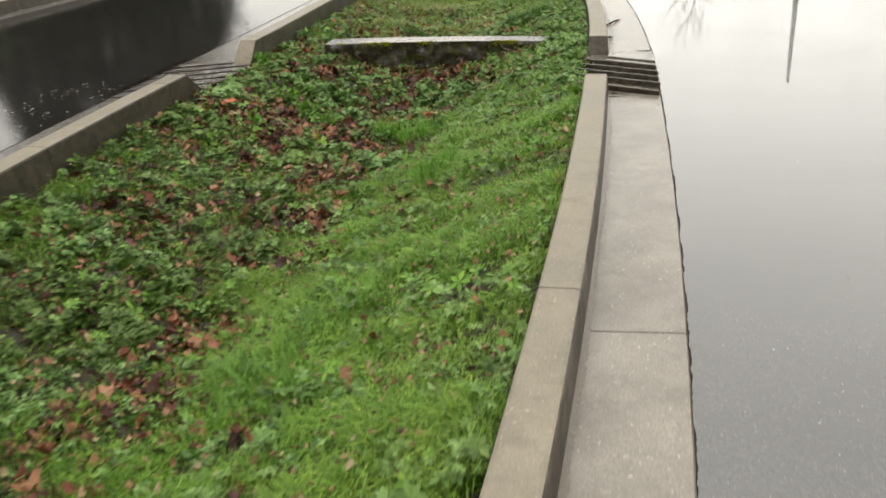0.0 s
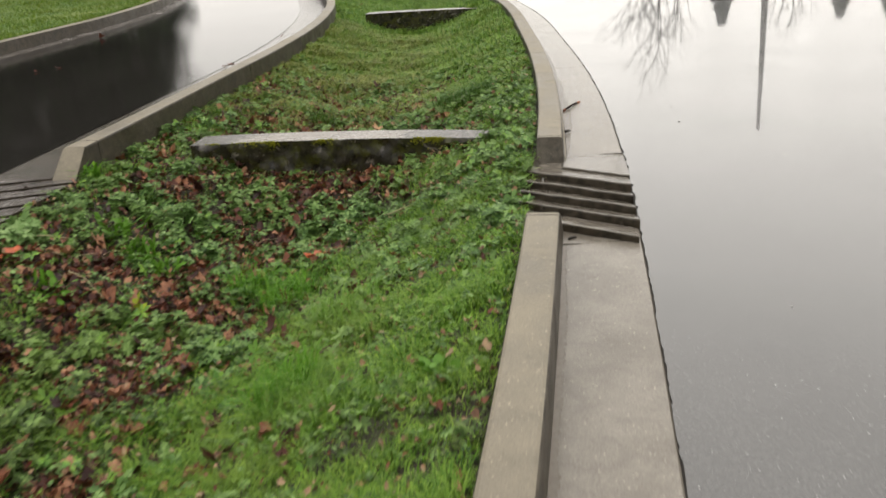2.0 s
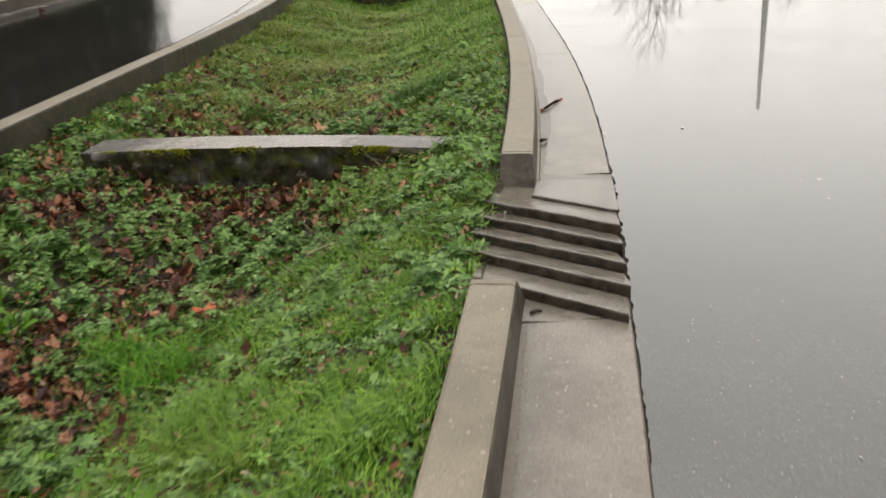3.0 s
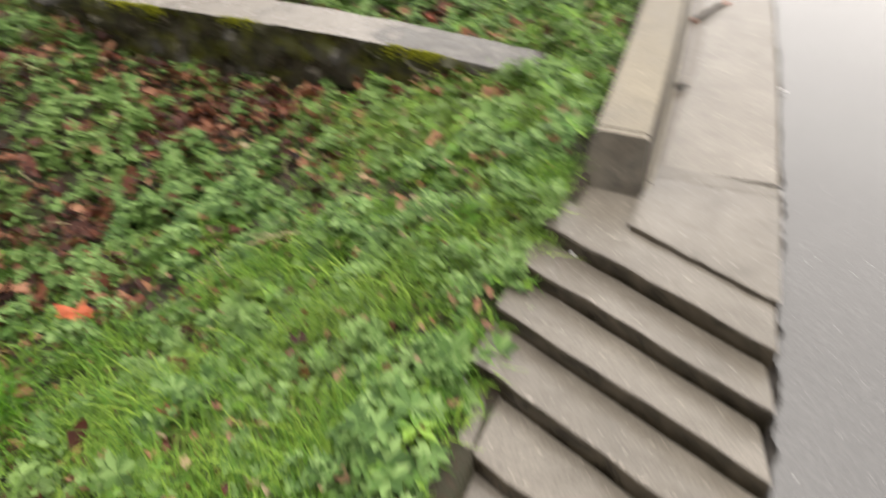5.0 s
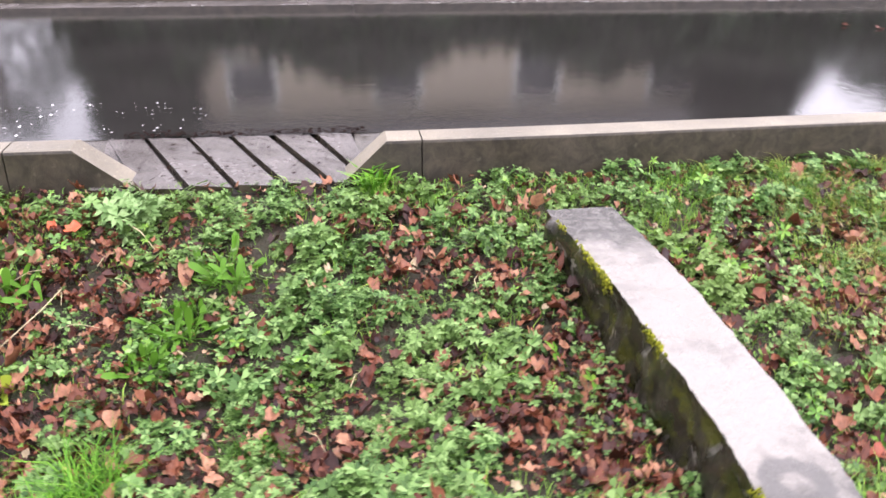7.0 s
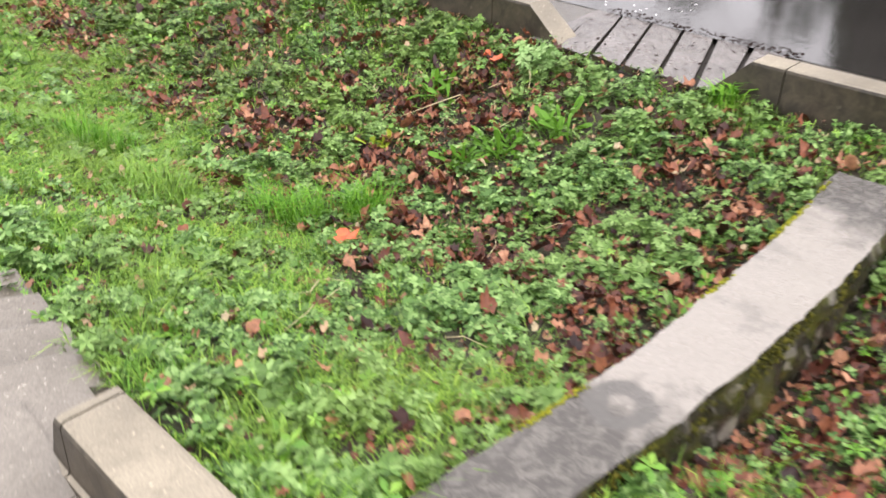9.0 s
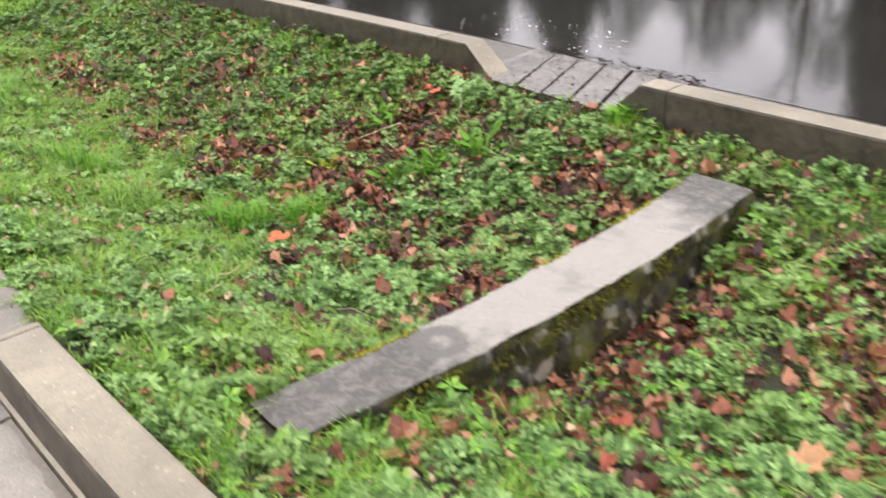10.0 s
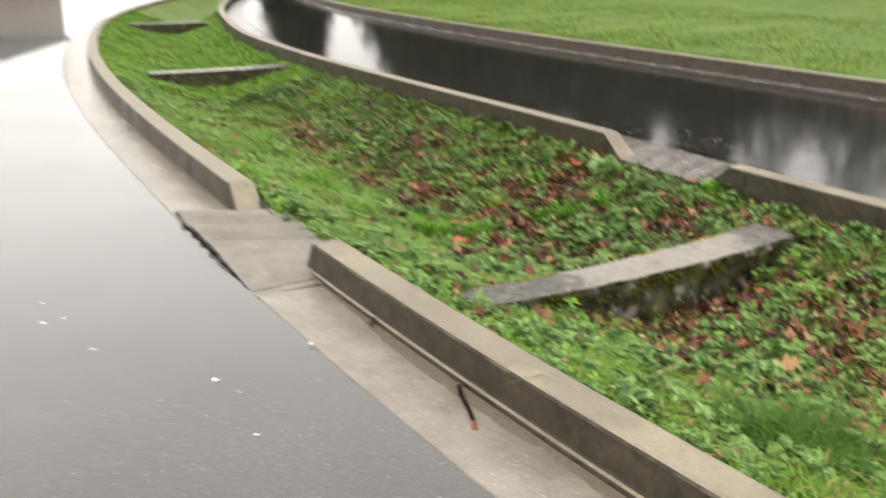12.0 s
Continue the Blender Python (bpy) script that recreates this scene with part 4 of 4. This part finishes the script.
def make_lawn():
    n = 90000
    y = RNG.uniform(-24, 14, n)
    x = verge(y) - KERB_W - 0.02 - 9.0 * RNG.random(n) ** 1.5
    a = RNG.uniform(0, 6.283, n)
    h = RNG.uniform(0.03, 0.08, n) * (0.3 + 0.8 * patch(x, y, 2.5, 91) + 0.5 * patch(x, y, 9.0, 92))
    z = 0.12 + 0.006 * (verge(y) - x)
    base = np.stack([x, y, z], 1)
    s = np.stack([np.cos(a), np.sin(a), 0 * a], 1) * 0.006
    tip = base + np.stack([np.cos(a * 3) * h * 0.6, np.sin(a * 3) * h * 0.6, h], 1)
    v = np.stack([base - s, base + s, tip], 1).reshape(-1, 3)
    tagged(soup("lawn", v, np.arange(3 * n).reshape(-1, 3), MAT_LAWN), "bright mown lawn beyond the lane kerb", "lawn", kind="stuff")


make_litter()
make_plants()
make_lawn()
for x, y, n, r, h, w, mat, label in (
        (-2.98, -0.10, 60, 0.06, 0.06, 0.014, MAT_LUSH, "grass tuft growing against the lane kerb"),
        (-1.36, -1.14, 420, 0.15, 0.10, 0.0045, MAT_LUSH, "fine lush green grass tuft in the swale bottom"),
        (-1.63, -0.98, 260, 0.10, 0.085, 0.0045, MAT_LUSH, "small lush grass tuft among brown leaves"),
        (-1.72, -0.52, 300, 0.10, 0.08, 0.0045, MAT_DEEP, "dark green grass tuft in the swale bottom"),
        (-0.90, -1.5, 420, 0.22, 0.09, 0.0045, MAT_BRIGHT, "fine bright grass tuft on the bank"),
        (-0.86, -2.45, 360, 0.20, 0.09, 0.0045, MAT_BRIGHT, "soft grass tuft on the bank"),
        (-1.02, -2.15, 300, 0.15, 0.09, 0.0045, MAT_LUSH, "soft lush grass tuft low on the bank"),
        (-1.1, -3.88, 420, 0.24, 0.09, 0.0045, MAT_BRIGHT, "soft bright grass tuft on the bank"),
        (-1.22, -4.44, 420, 0.24, 0.09, 0.0045, MAT_BRIGHT, "wide bright grass tuft in the swale"),
        (-0.89, 2.14, 1500, 0.26, 0.085, 0.0045, MAT_DEEP, "dark fine grass tuft beside the kerb"),
        (-2.09, 2.02, 300, 0.13, 0.08, 0.0045, MAT_DEEP, "dark grass tuft among brown leaves")):
    make_clump(x, y, n, r, h, w, mat, label)


def leaf_mesh(length, width, bend, material, seed):
    """One broad spoon-shaped leaf that arches outwards along +x, folded along its rib."""
    rnd = random.Random(seed)
    bm = bmesh.new()
    rows = []
    for t, w in ((0.0, 0.12), (0.3, 0.3), (0.55, 0.75), (0.75, 1.0), (0.9, 0.75), (1.0, 0.1)):
        r, z = length * t * (0.5 + 0.5 * bend), length * (t - bend * t * t * 0.75)
        half = width * w / 2 * rnd.uniform(0.85, 1.15)
        rows.append([bm.verts.new((r, s * half, z + (0.25 * half if s else 0.0) + rnd.uniform(-0.002, 0.002))) for s in (-1, 0, 1)])
    for p, q in zip(rows, rows[1:]):
        for j in (0, 1):
            bm.faces.new((p[j], p[j + 1], q[j + 1], q[j]))
    me = bpy.data.meshes.new("leaf")
    bm.to_mesh(me)
    bm.free()
    me.polygons.foreach_set("use_smooth", np.ones(len(me.polygons), dtype=bool))
    me.materials.append(material)
    return me


def rosette(x, y, n, length, width, material, label, seed):
    """A leafy weed: single broad leaves round one crown."""
    rnd = random.Random(seed)
    thing = tagged(empty("leafy_weed", x, y, float(swale(x, y))), label, "weed", group="broad-leaved weeds")
    shapes = [leaf_mesh(length * f, width * f, b, material, seed + k) for k, (f, b) in enumerate(((1.0, 0.5), (0.85, 0.75), (1.1, 0.3), (0.7, 0.95)))]
    for k in range(n):
        ob = new("leaf", rnd.choice(shapes))
        ob.parent = thing
        ob.matrix_local = Matrix.LocRotScale((rnd.gauss(0, length * 0.38), rnd.gauss(0, length * 0.38), 0.0), Euler((rnd.gauss(0, 0.35), rnd.gauss(0, 0.35), rnd.uniform(0, 6.283))),
                                             Vector((1, 1, 1)) * rnd.uniform(0.7, 1.2))


for k, (x, y, n, size, width, mat, label) in enumerate((
        (-2.54, -0.66, 58, 0.145, 0.026, MAT_FRESH, "bright green upright leafy weed among brown leaves"),
        (-2.33, -0.79, 58, 0.13, 0.025, MAT_FRESH, "bright green leafy weed near the lane cut"),
        (-2.16, -0.90, 50, 0.12, 0.025, MAT_FRESH, "low green leafy weed among fallen leaves"),
        (-2.50, -1.43, 46, 0.115, 0.024, MAT_FRESH, "green leafy weed on the lane bank"),
        (-2.06, -1.36, 18, 0.09, 0.03, MAT_YELLOW_LEAF, "yellow-green young weed standing out of the leaves"),
        (-0.34, -2.42, 26, 0.08, 0.03, MAT_BRIGHT, "broad-leaved pale weed beside the street kerb"),
        (-0.42, -0.30, 20, 0.075, 0.03, MAT_BRIGHT, "broad-leaved weed beside the kerb cut"))):
    rosette(x, y, n, size, width, mat, label, 300 + 10 * k)
for x, y, r, n, mat, label in ((-2.84, -1.05, 0.10, 170, MAT_MINT, "pale grey-green feathery weed clump beside the lane cut"),):
    a, d = RNG.uniform(0, 6.283, n), r * np.sqrt(RNG.random(n))
    make_leaflets("weed_clump", x + d * np.cos(a), y + d * np.sin(a), 0.02, 0.10, mat, label, "weeds", 7)
for k, (x, y, lift, size, mat, label) in enumerate((
        (-1.335, -0.735, 0.08, 0.09, MAT_ORANGE, "vivid orange fallen leaf lying on weeds"),
        (-1.53, 1.65, 0.06, 0.07, MAT_PEACH, "pale peach fallen leaf on grass"),
        (-2.76, -1.33, 0.07, 0.06, MAT_ORANGE, "orange fallen leaf near the lane kerb"),
        (-2.74, -1.25, 0.07, 0.05, MAT_ORANGE, "small orange fallen leaf near the lane kerb"),
        (-0.50, 0.30, 0.05, 0.05, MAT_PEACH, "pale brown fallen leaf beside the dam end"),
        (-0.46, -0.02, 0.04, 0.05, MAT_PEACH, "curled tan fallen leaf near the kerb end"),
        (-1.12, 1.30, 0.05, 0.06, MAT_RED, "rusty red fallen leaf beside the dam"),
        (-1.33, 1.18, 0.05, 0.05, MAT_RED, "dark rusty red fallen leaf beside the dam"))):
    fallen_leaf(x, y, float(swale(x, y)) + lift, size, mat, label, 140 + k)


def make_twig(points, r, material, name, label, category):
    bm = bmesh.new()
    pts = [Vector(p) for p in points]
    tube(bm, pts, [r * (1 - 0.4 * i / (len(pts) - 1)) for i in range(len(pts))], 6)
    return tagged(part(name, bm, material, smooth=True), label, category)


make_twig([(0.0, 0.68, 0.006), (0.018, 0.70, 0.006), (0.03, 0.72, 0.0)], 0.011, MAT_TWIG, "twig", "short dark bit of bark in the gutter", "twig")
make_twig([(0.055, -1.215, -0.004), (0.075, -1.20, 0.0), (0.09, -1.195, -0.005)], 0.007, MAT_TWIG, "twig", "dark crumb of bark in the gutter", "twig")
for x, y, a in ((-0.75, -0.2, 0.3), (-0.55, 0.22, 1.8), (-1.05, -0.45, 2.4), (-2.5, -1.05, 0.9), (-2.2, -1.5, 0.5), (-2.35, 0.25, 2.9), (-1.9, 0.0, 1.2), (-2.45, -1.25, 0.4), (-2.55, -1.35, 2.2),
                (-2.3, -1.15, 1.5), (-2.62, -1.1, 2.7), (-2.4, -0.9, 0.1), (-1.75, -0.35, 0.5), (-2.0, -0.2, 2.6), (-0.95, -0.35, 0.15), (-1.15, 0.1, 2.0)):
    z = float(swale(x, y)) + 0.06
    dx, dy = math.cos(a) * 0.07, math.sin(a) * 0.07
    make_twig([(x - dx, y - dy, z), (x - dx * 0.2 - dy * 0.2, y - dy * 0.2 + dx * 0.2, z + 0.01), (x + dx, y + dy, z)], 0.0017, MAT_STRAW, "straw", "thin dry straw stalk lying on the weeds", "straw")


for points in (((-2.47, -1.24, -0.16), (-2.36, -1.28, -0.18), (-2.20, -1.39, -0.24)), ((-2.80, -1.10, -0.03), (-2.72, -1.00, -0.06), (-2.64, -0.94, -0.10)),
               ((-0.98, -0.42, -0.17), (-0.90, -0.36, -0.15), (-0.84, -0.36, -0.13))):
    make_twig(points, 0.003, MAT_STRAW, "straw", "long pale dry stalk lying over the weeds", "straw")


def gutter_leaf():
    """A long leaf rolled up into a dark quill, its two ends open and paler."""
    thing = tagged(empty("fallen_leaf", 0.035, 1.48, -0.019), "long rolled dark brown leaf with rusty ends in the gutter", "leaf", group="single fallen leaves")
    at = lambda t: Vector((-0.062 + 0.115 * t + 0.006 * math.sin(6 * t), -0.14 + 0.285 * t, 0.016 + 0.006 * math.sin(4 * t)))
    for name, t0, t1, mat, r0, r1 in (("blade", 0.06, 0.86, MAT_DARK_LEAF, 0.008, 0.0075), ("tip", 0.0, 0.065, MAT_RUSTY_TIP, 0.008, 0.008), ("tip", 0.855, 1.0, MAT_RUSTY_TIP, 0.0075, 0.009)):
        bm = bmesh.new()
        ts = np.linspace(t0, t1, 9)
        tube(bm, [at(t) for t in ts], [(r0 + (r1 - r0) * i / 8) * (1 + 0.18 * math.sin(9.0 * t * 3 + 1)) for i, t in enumerate(ts)], 8)
        part(name, bm, mat, thing, smooth=True)


gutter_leaf()
rnd = random.Random(8)
for x, y, s in ((1.16, 0.02, 0.009), (1.24, 0.03, 0.014), (0.70, 1.01, 0.005), (1.22, -0.20, 0.011), (1.10, 0.39, 0.011), (0.75, 0.88, 0.013), (0.33, 0.78, 0.012),
                (0.74, 1.31, 0.008), (0.86, -1.9, 0.005), (1.0, -2.6, 0.005), (0.7, -3.0, 0.005), (1.3, -3.4, 0.006), (0.95, -3.9, 0.005),
                (-0.19, -1.05, 0.024), (-0.20, -0.86, 0.014), (-0.10, -0.37, 0.009)):
    bm = bmesh.new()
    bmesh.ops.create_icosphere(bm, subdivisions=1, radius=1.0, matrix=Matrix.LocRotScale((0, 0, 0), Euler((0.2, 0.1, rnd.random() * 3)), (s, s * 0.6, s * 0.3)))
    for v in bm.verts:
        v.co += Vector((rnd.uniform(-1, 1), rnd.uniform(-1, 1), 0)) * s * 0.25
    ob = part("petal", bm, MAT_PETAL)
    ob.location = (x, y, 0.008 if x > 0.36 else 0.012)
    tagged(ob, "tiny pale scrap of litter on the wet street", "litter", group="litter scraps")
for k, (x, y) in enumerate(((-3.82, 6.33), (-3.76, 3.86), (-3.70, 3.9), (-6.16, 4.01), (-7.06, 6.97), (-6.01, 4.22), (-3.9, 6.1))):
    fallen_leaf(x, y, 0.018, 0.06, MAT_LITTER, "dark brown fallen leaf floating on the flooded lane", 80 + k)


def drift(name, x, y, size, material, label):
    v, f = leaf_batch(x, y, np.full(len(x), 0.016), size, RNG, 0.15, 0.15)
    return tagged(soup(name, v, f, material), label, "debris", kind="stuff")


n = 260
drift("drift_debris", -3.70 + RNG.normal(0, 0.018, n) + 0.03 * np.sin(np.arange(n)), RNG.uniform(-1.25, -0.08, n), 0.016, MAT_DARK_LEAF, "dark leaf crumbs washed up along the lane edge")
n = 70
drift("drift_debris", RNG.uniform(-3.6, -3.05, n), -0.26 - 0.20 * RNG.integers(0, 5, n) + 0.41 * (RNG.uniform(-3.6, -3.05, n) + 3.02), 0.015, MAT_DARK_LEAF, "dark wet leaf crumbs caught in the slab joints")
n = 60
drift("drift_debris", RNG.uniform(-4.3, -3.72, n), RNG.uniform(-2.3, -0.9, n), 0.010, MAT_PETAL, "small pale petals and scum floating on the lane")


# ---- things that the wet surfaces mirror: trees, house, hedge, pole ----
def branch(bm, p, d, length, r, depth, rnd):
    q = p + d * length
    mid = p + d * length * 0.5 + Vector((rnd.uniform(-1, 1), rnd.uniform(-1, 1), 0)) * length * 0.04
    tube(bm, [p, mid, q], [r, r * 0.8, r * 0.6], 5)
    if depth:
        for _ in range(rnd.choice((2, 3, 3))):
            n = (d + Vector((rnd.uniform(-0.8, 0.8), rnd.uniform(-0.8, 0.8), rnd.uniform(-0.1, 0.6)))).normalized()
            branch(bm, p + d * length * rnd.uniform(0.55, 1.0), n, length * rnd.uniform(0.55, 0.8), r * 0.55, depth - 1, rnd)


def bare_tree(x, y, h, seed):
    rnd = random.Random(seed)
    thing = tagged(empty("bare_tree", x, y, 0.12), "tall bare winter tree with thin dark branches", "tree", group="bare street trees")
    bm = bmesh.new()
    tube(bm, [Vector((0, 0, -0.3)), Vector((0.05, 0, h * 0.25)), Vector((0, 0.05, h * 0.5))], [0.16, 0.12, 0.09], 8)
    part("trunk", bm, MAT_BARK, thing)
    bm = bmesh.new()
    for k in range(5):
        d = Vector((rnd.uniform(-0.6, 0.6), rnd.uniform(-0.6, 0.6), 1)).normalized()
        branch(bm, Vector((0, 0.03, h * rnd.uniform(0.3, 0.5))), d, h * 0.25, 0.05, 3, rnd)
    part("crown", bm, MAT_BARK, thing)


def conifer(x, y, h, r, seed):
    rng = np.random.default_rng(seed)
    thing = tagged(empty("conifer", x, y, 0.15), "dense dark evergreen conifer beyond the lawn", "tree", group="dark conifers")
    bm = bmesh.new()
    tube(bm, [Vector((0, 0, -0.3)), Vector((0, 0, h * 0.5)), Vector((0, 0, h * 0.97))], [0.3, 0.18, 0.03], 8)
    part("trunk", bm, MAT_BARK, thing)
    n = 13000
    t = rng.random(n) ** 1.4
    a = rng.uniform(0, 6.283, n)
    rad = r * (1 - t) * (0.35 + 0.65 * rng.random(n) ** 0.5) * (1 + 0.15 * np.sin(t * 60))
    c = np.stack([rad * np.cos(a), rad * np.sin(a), 0.6 + t * (h - 0.6) - 0.25 * rad], 1)
    s = 0.27 * (1.1 - 0.6 * t)
    v = (c[:, None] + rng.normal(0, 1, (n, 3, 3)) * s[:, None, None] * np.array([1, 1, 0.5])).reshape(-1, 3)
    soup("crown", v, np.arange(3 * n).reshape(-1, 3), MAT_NEEDLE, thing)


def hedge(x, y, length, h, seed):
    rng = np.random.default_rng(seed)
    n = 16000
    c = np.stack([rng.normal(0, 0.5, n), rng.uniform(-length / 2, length / 2, n), h * rng.random(n) ** 0.7], 1)
    c[:, 2] *= 0.85 + 0.15 * np.sin(c[:, 1] * 1.3)
    v = (c[:, None] + rng.normal(0, 0.13, (n, 3, 3))).reshape(-1, 3)
    ob = soup("hedge", v, np.arange(3 * n).reshape(-1, 3), MAT_NEEDLE)
    ob.location = (x, y, 0.15)
    tagged(ob, "dark evergreen hedge along the lawn", "hedge")


def house(x, y, w, d, eaves, ridge, wall_mat, label):
    """A two-storey house whose long front looks along +x."""
    thing = tagged(empty("house", x, y, 0.1), label, "house")
    bm = bmesh.new()
    box(bm, -d, 0, -w / 2, w / 2, -0.2, eaves)
    part("wall", bm, wall_mat, thing)
    bm = bmesh.new()
    o = 0.4
    pts = [(-d - o, -w / 2 - o, eaves), (o, -w / 2 - o, eaves), (o, w / 2 + o, eaves), (-d - o, w / 2 + o, eaves), (-d / 2, -w / 2 - o, ridge), (-d / 2, w / 2 + o, ridge)]
    vs = [bm.verts.new(p) for p in pts]
    for f in ((0, 3, 5, 4), (1, 4, 5, 2), (0, 4, 1), (3, 2, 5), (0, 1, 2, 3)):
        bm.faces.new([vs[i] for i in f])
    bmesh.ops.recalc_face_normals(bm, faces=bm.faces)
    roof = part("roof", bm, MAT_ROOF, thing)
    bm = bmesh.new()
    box(bm, -d * 0.6, -d * 0.6 + 0.8, w * 0.2, w * 0.2 + 0.7, eaves, ridge + 1.0)
    part("chimney", bm, MAT_BRICK, roof)
    for zz in (0.9, 3.6):
        for k in range(4):
            yy = -w / 2 + w * (k + 0.5) / 4
            bm = bmesh.new()
            for a in ((-0.65, -0.55, -0.1, 1.3), (0.55, 0.65, -0.1, 1.3), (-0.55, 0.55, 1.2, 1.3), (-0.55, 0.55, -0.1, 0.0)):
                box(bm, -0.02, 0.06, yy + a[0], yy + a[1], zz + a[2], zz + a[3])
            win = part("window", bm, MAT_FRAME, thing)
            bm = bmesh.new()
            box(bm, -0.02, 0.02, yy - 0.55, yy + 0.55, zz, zz + 1.2)
            part("pane", bm, MAT_GLASS, win)


def utility_pole(x, y, h):
    thing = tagged(empty("utility_pole", x, y, 0.1), "tall dark wooden utility pole beside the street", "pole")
    bm = bmesh.new()
    tube(bm, [Vector((0, 0, -0.3)), Vector((0, 0, h * 0.5)), Vector((0, 0, h))], [0.17, 0.13, 0.07], 10)
    part("pole", bm, MAT_BARK, thing)


house(-21, 3.4, 15, 9, 5.4, 8.6, MAT_WALL, "cream two-storey house with a dark tiled roof")
house(8.0, -66, 8, 14.5, 4.4, 6.6, MAT_STUCCO, "grey-brown house beyond the far end of the street")
house(-44, -30, 12, 9, 6.5, 10.0, MAT_BRICK, "red brick house with a dark roof further back")
hedge(-15.5, 4.0, 14, 2.6, 2)
hedge(-21.5, 14.5, 13, 5.2, 12)
hedge(-31.0, -17.5, 27, 9.0, 13)
for k, (x, y, h, r) in enumerate(((-28.8, -22.7, 11, 4.4), (-25.8, -25.7, 12, 4.4), (-22.6, -28.4, 11, 4.4), (-19.2, -30.7, 12, 4.4), 
                                  (-27.0, -28.5, 12, 4.4), (-20.6, -33.5, 12, 4.4), (-13.8, -35.5, 9, 1.5), (-19.5, 10.5, 9, 2.4), (-20.5, -4.8, 14, 1.7), (-18.5, 26.5, 13, 3.2), (-20, 23.8, 13, 3.2), (-21.8, 21.2, 13, 3.0), (10.4, 63, 8.0, 2.4), (19.0, 63, 7.8, 2.6), (22.6, 63, 8.2, 2.8))):
    conifer(x, y, h, r, 60 + k)
for k, (x, y, h) in enumerate(((-26.6, -10.4, 14), (-35, -20, 12), (-27, 22, 9), (-20, 34, 9), (4.3, 62, 9.8), (5.6, 62, 13.2), (7.0, 62, 10.2), (15.2, 62, 9.8), (-9, 60, 8))):
    bare_tree(x, y, h, 20 + k)
utility_pole(7.95, 34.8, 9.0)
hedge(22, 40, 30, 3.0, 4)


# ---- kerbs, gutters and inlet slabs, piece by piece ----
make_kerbs()
make_gutters()
make_silt()
make_inlets()
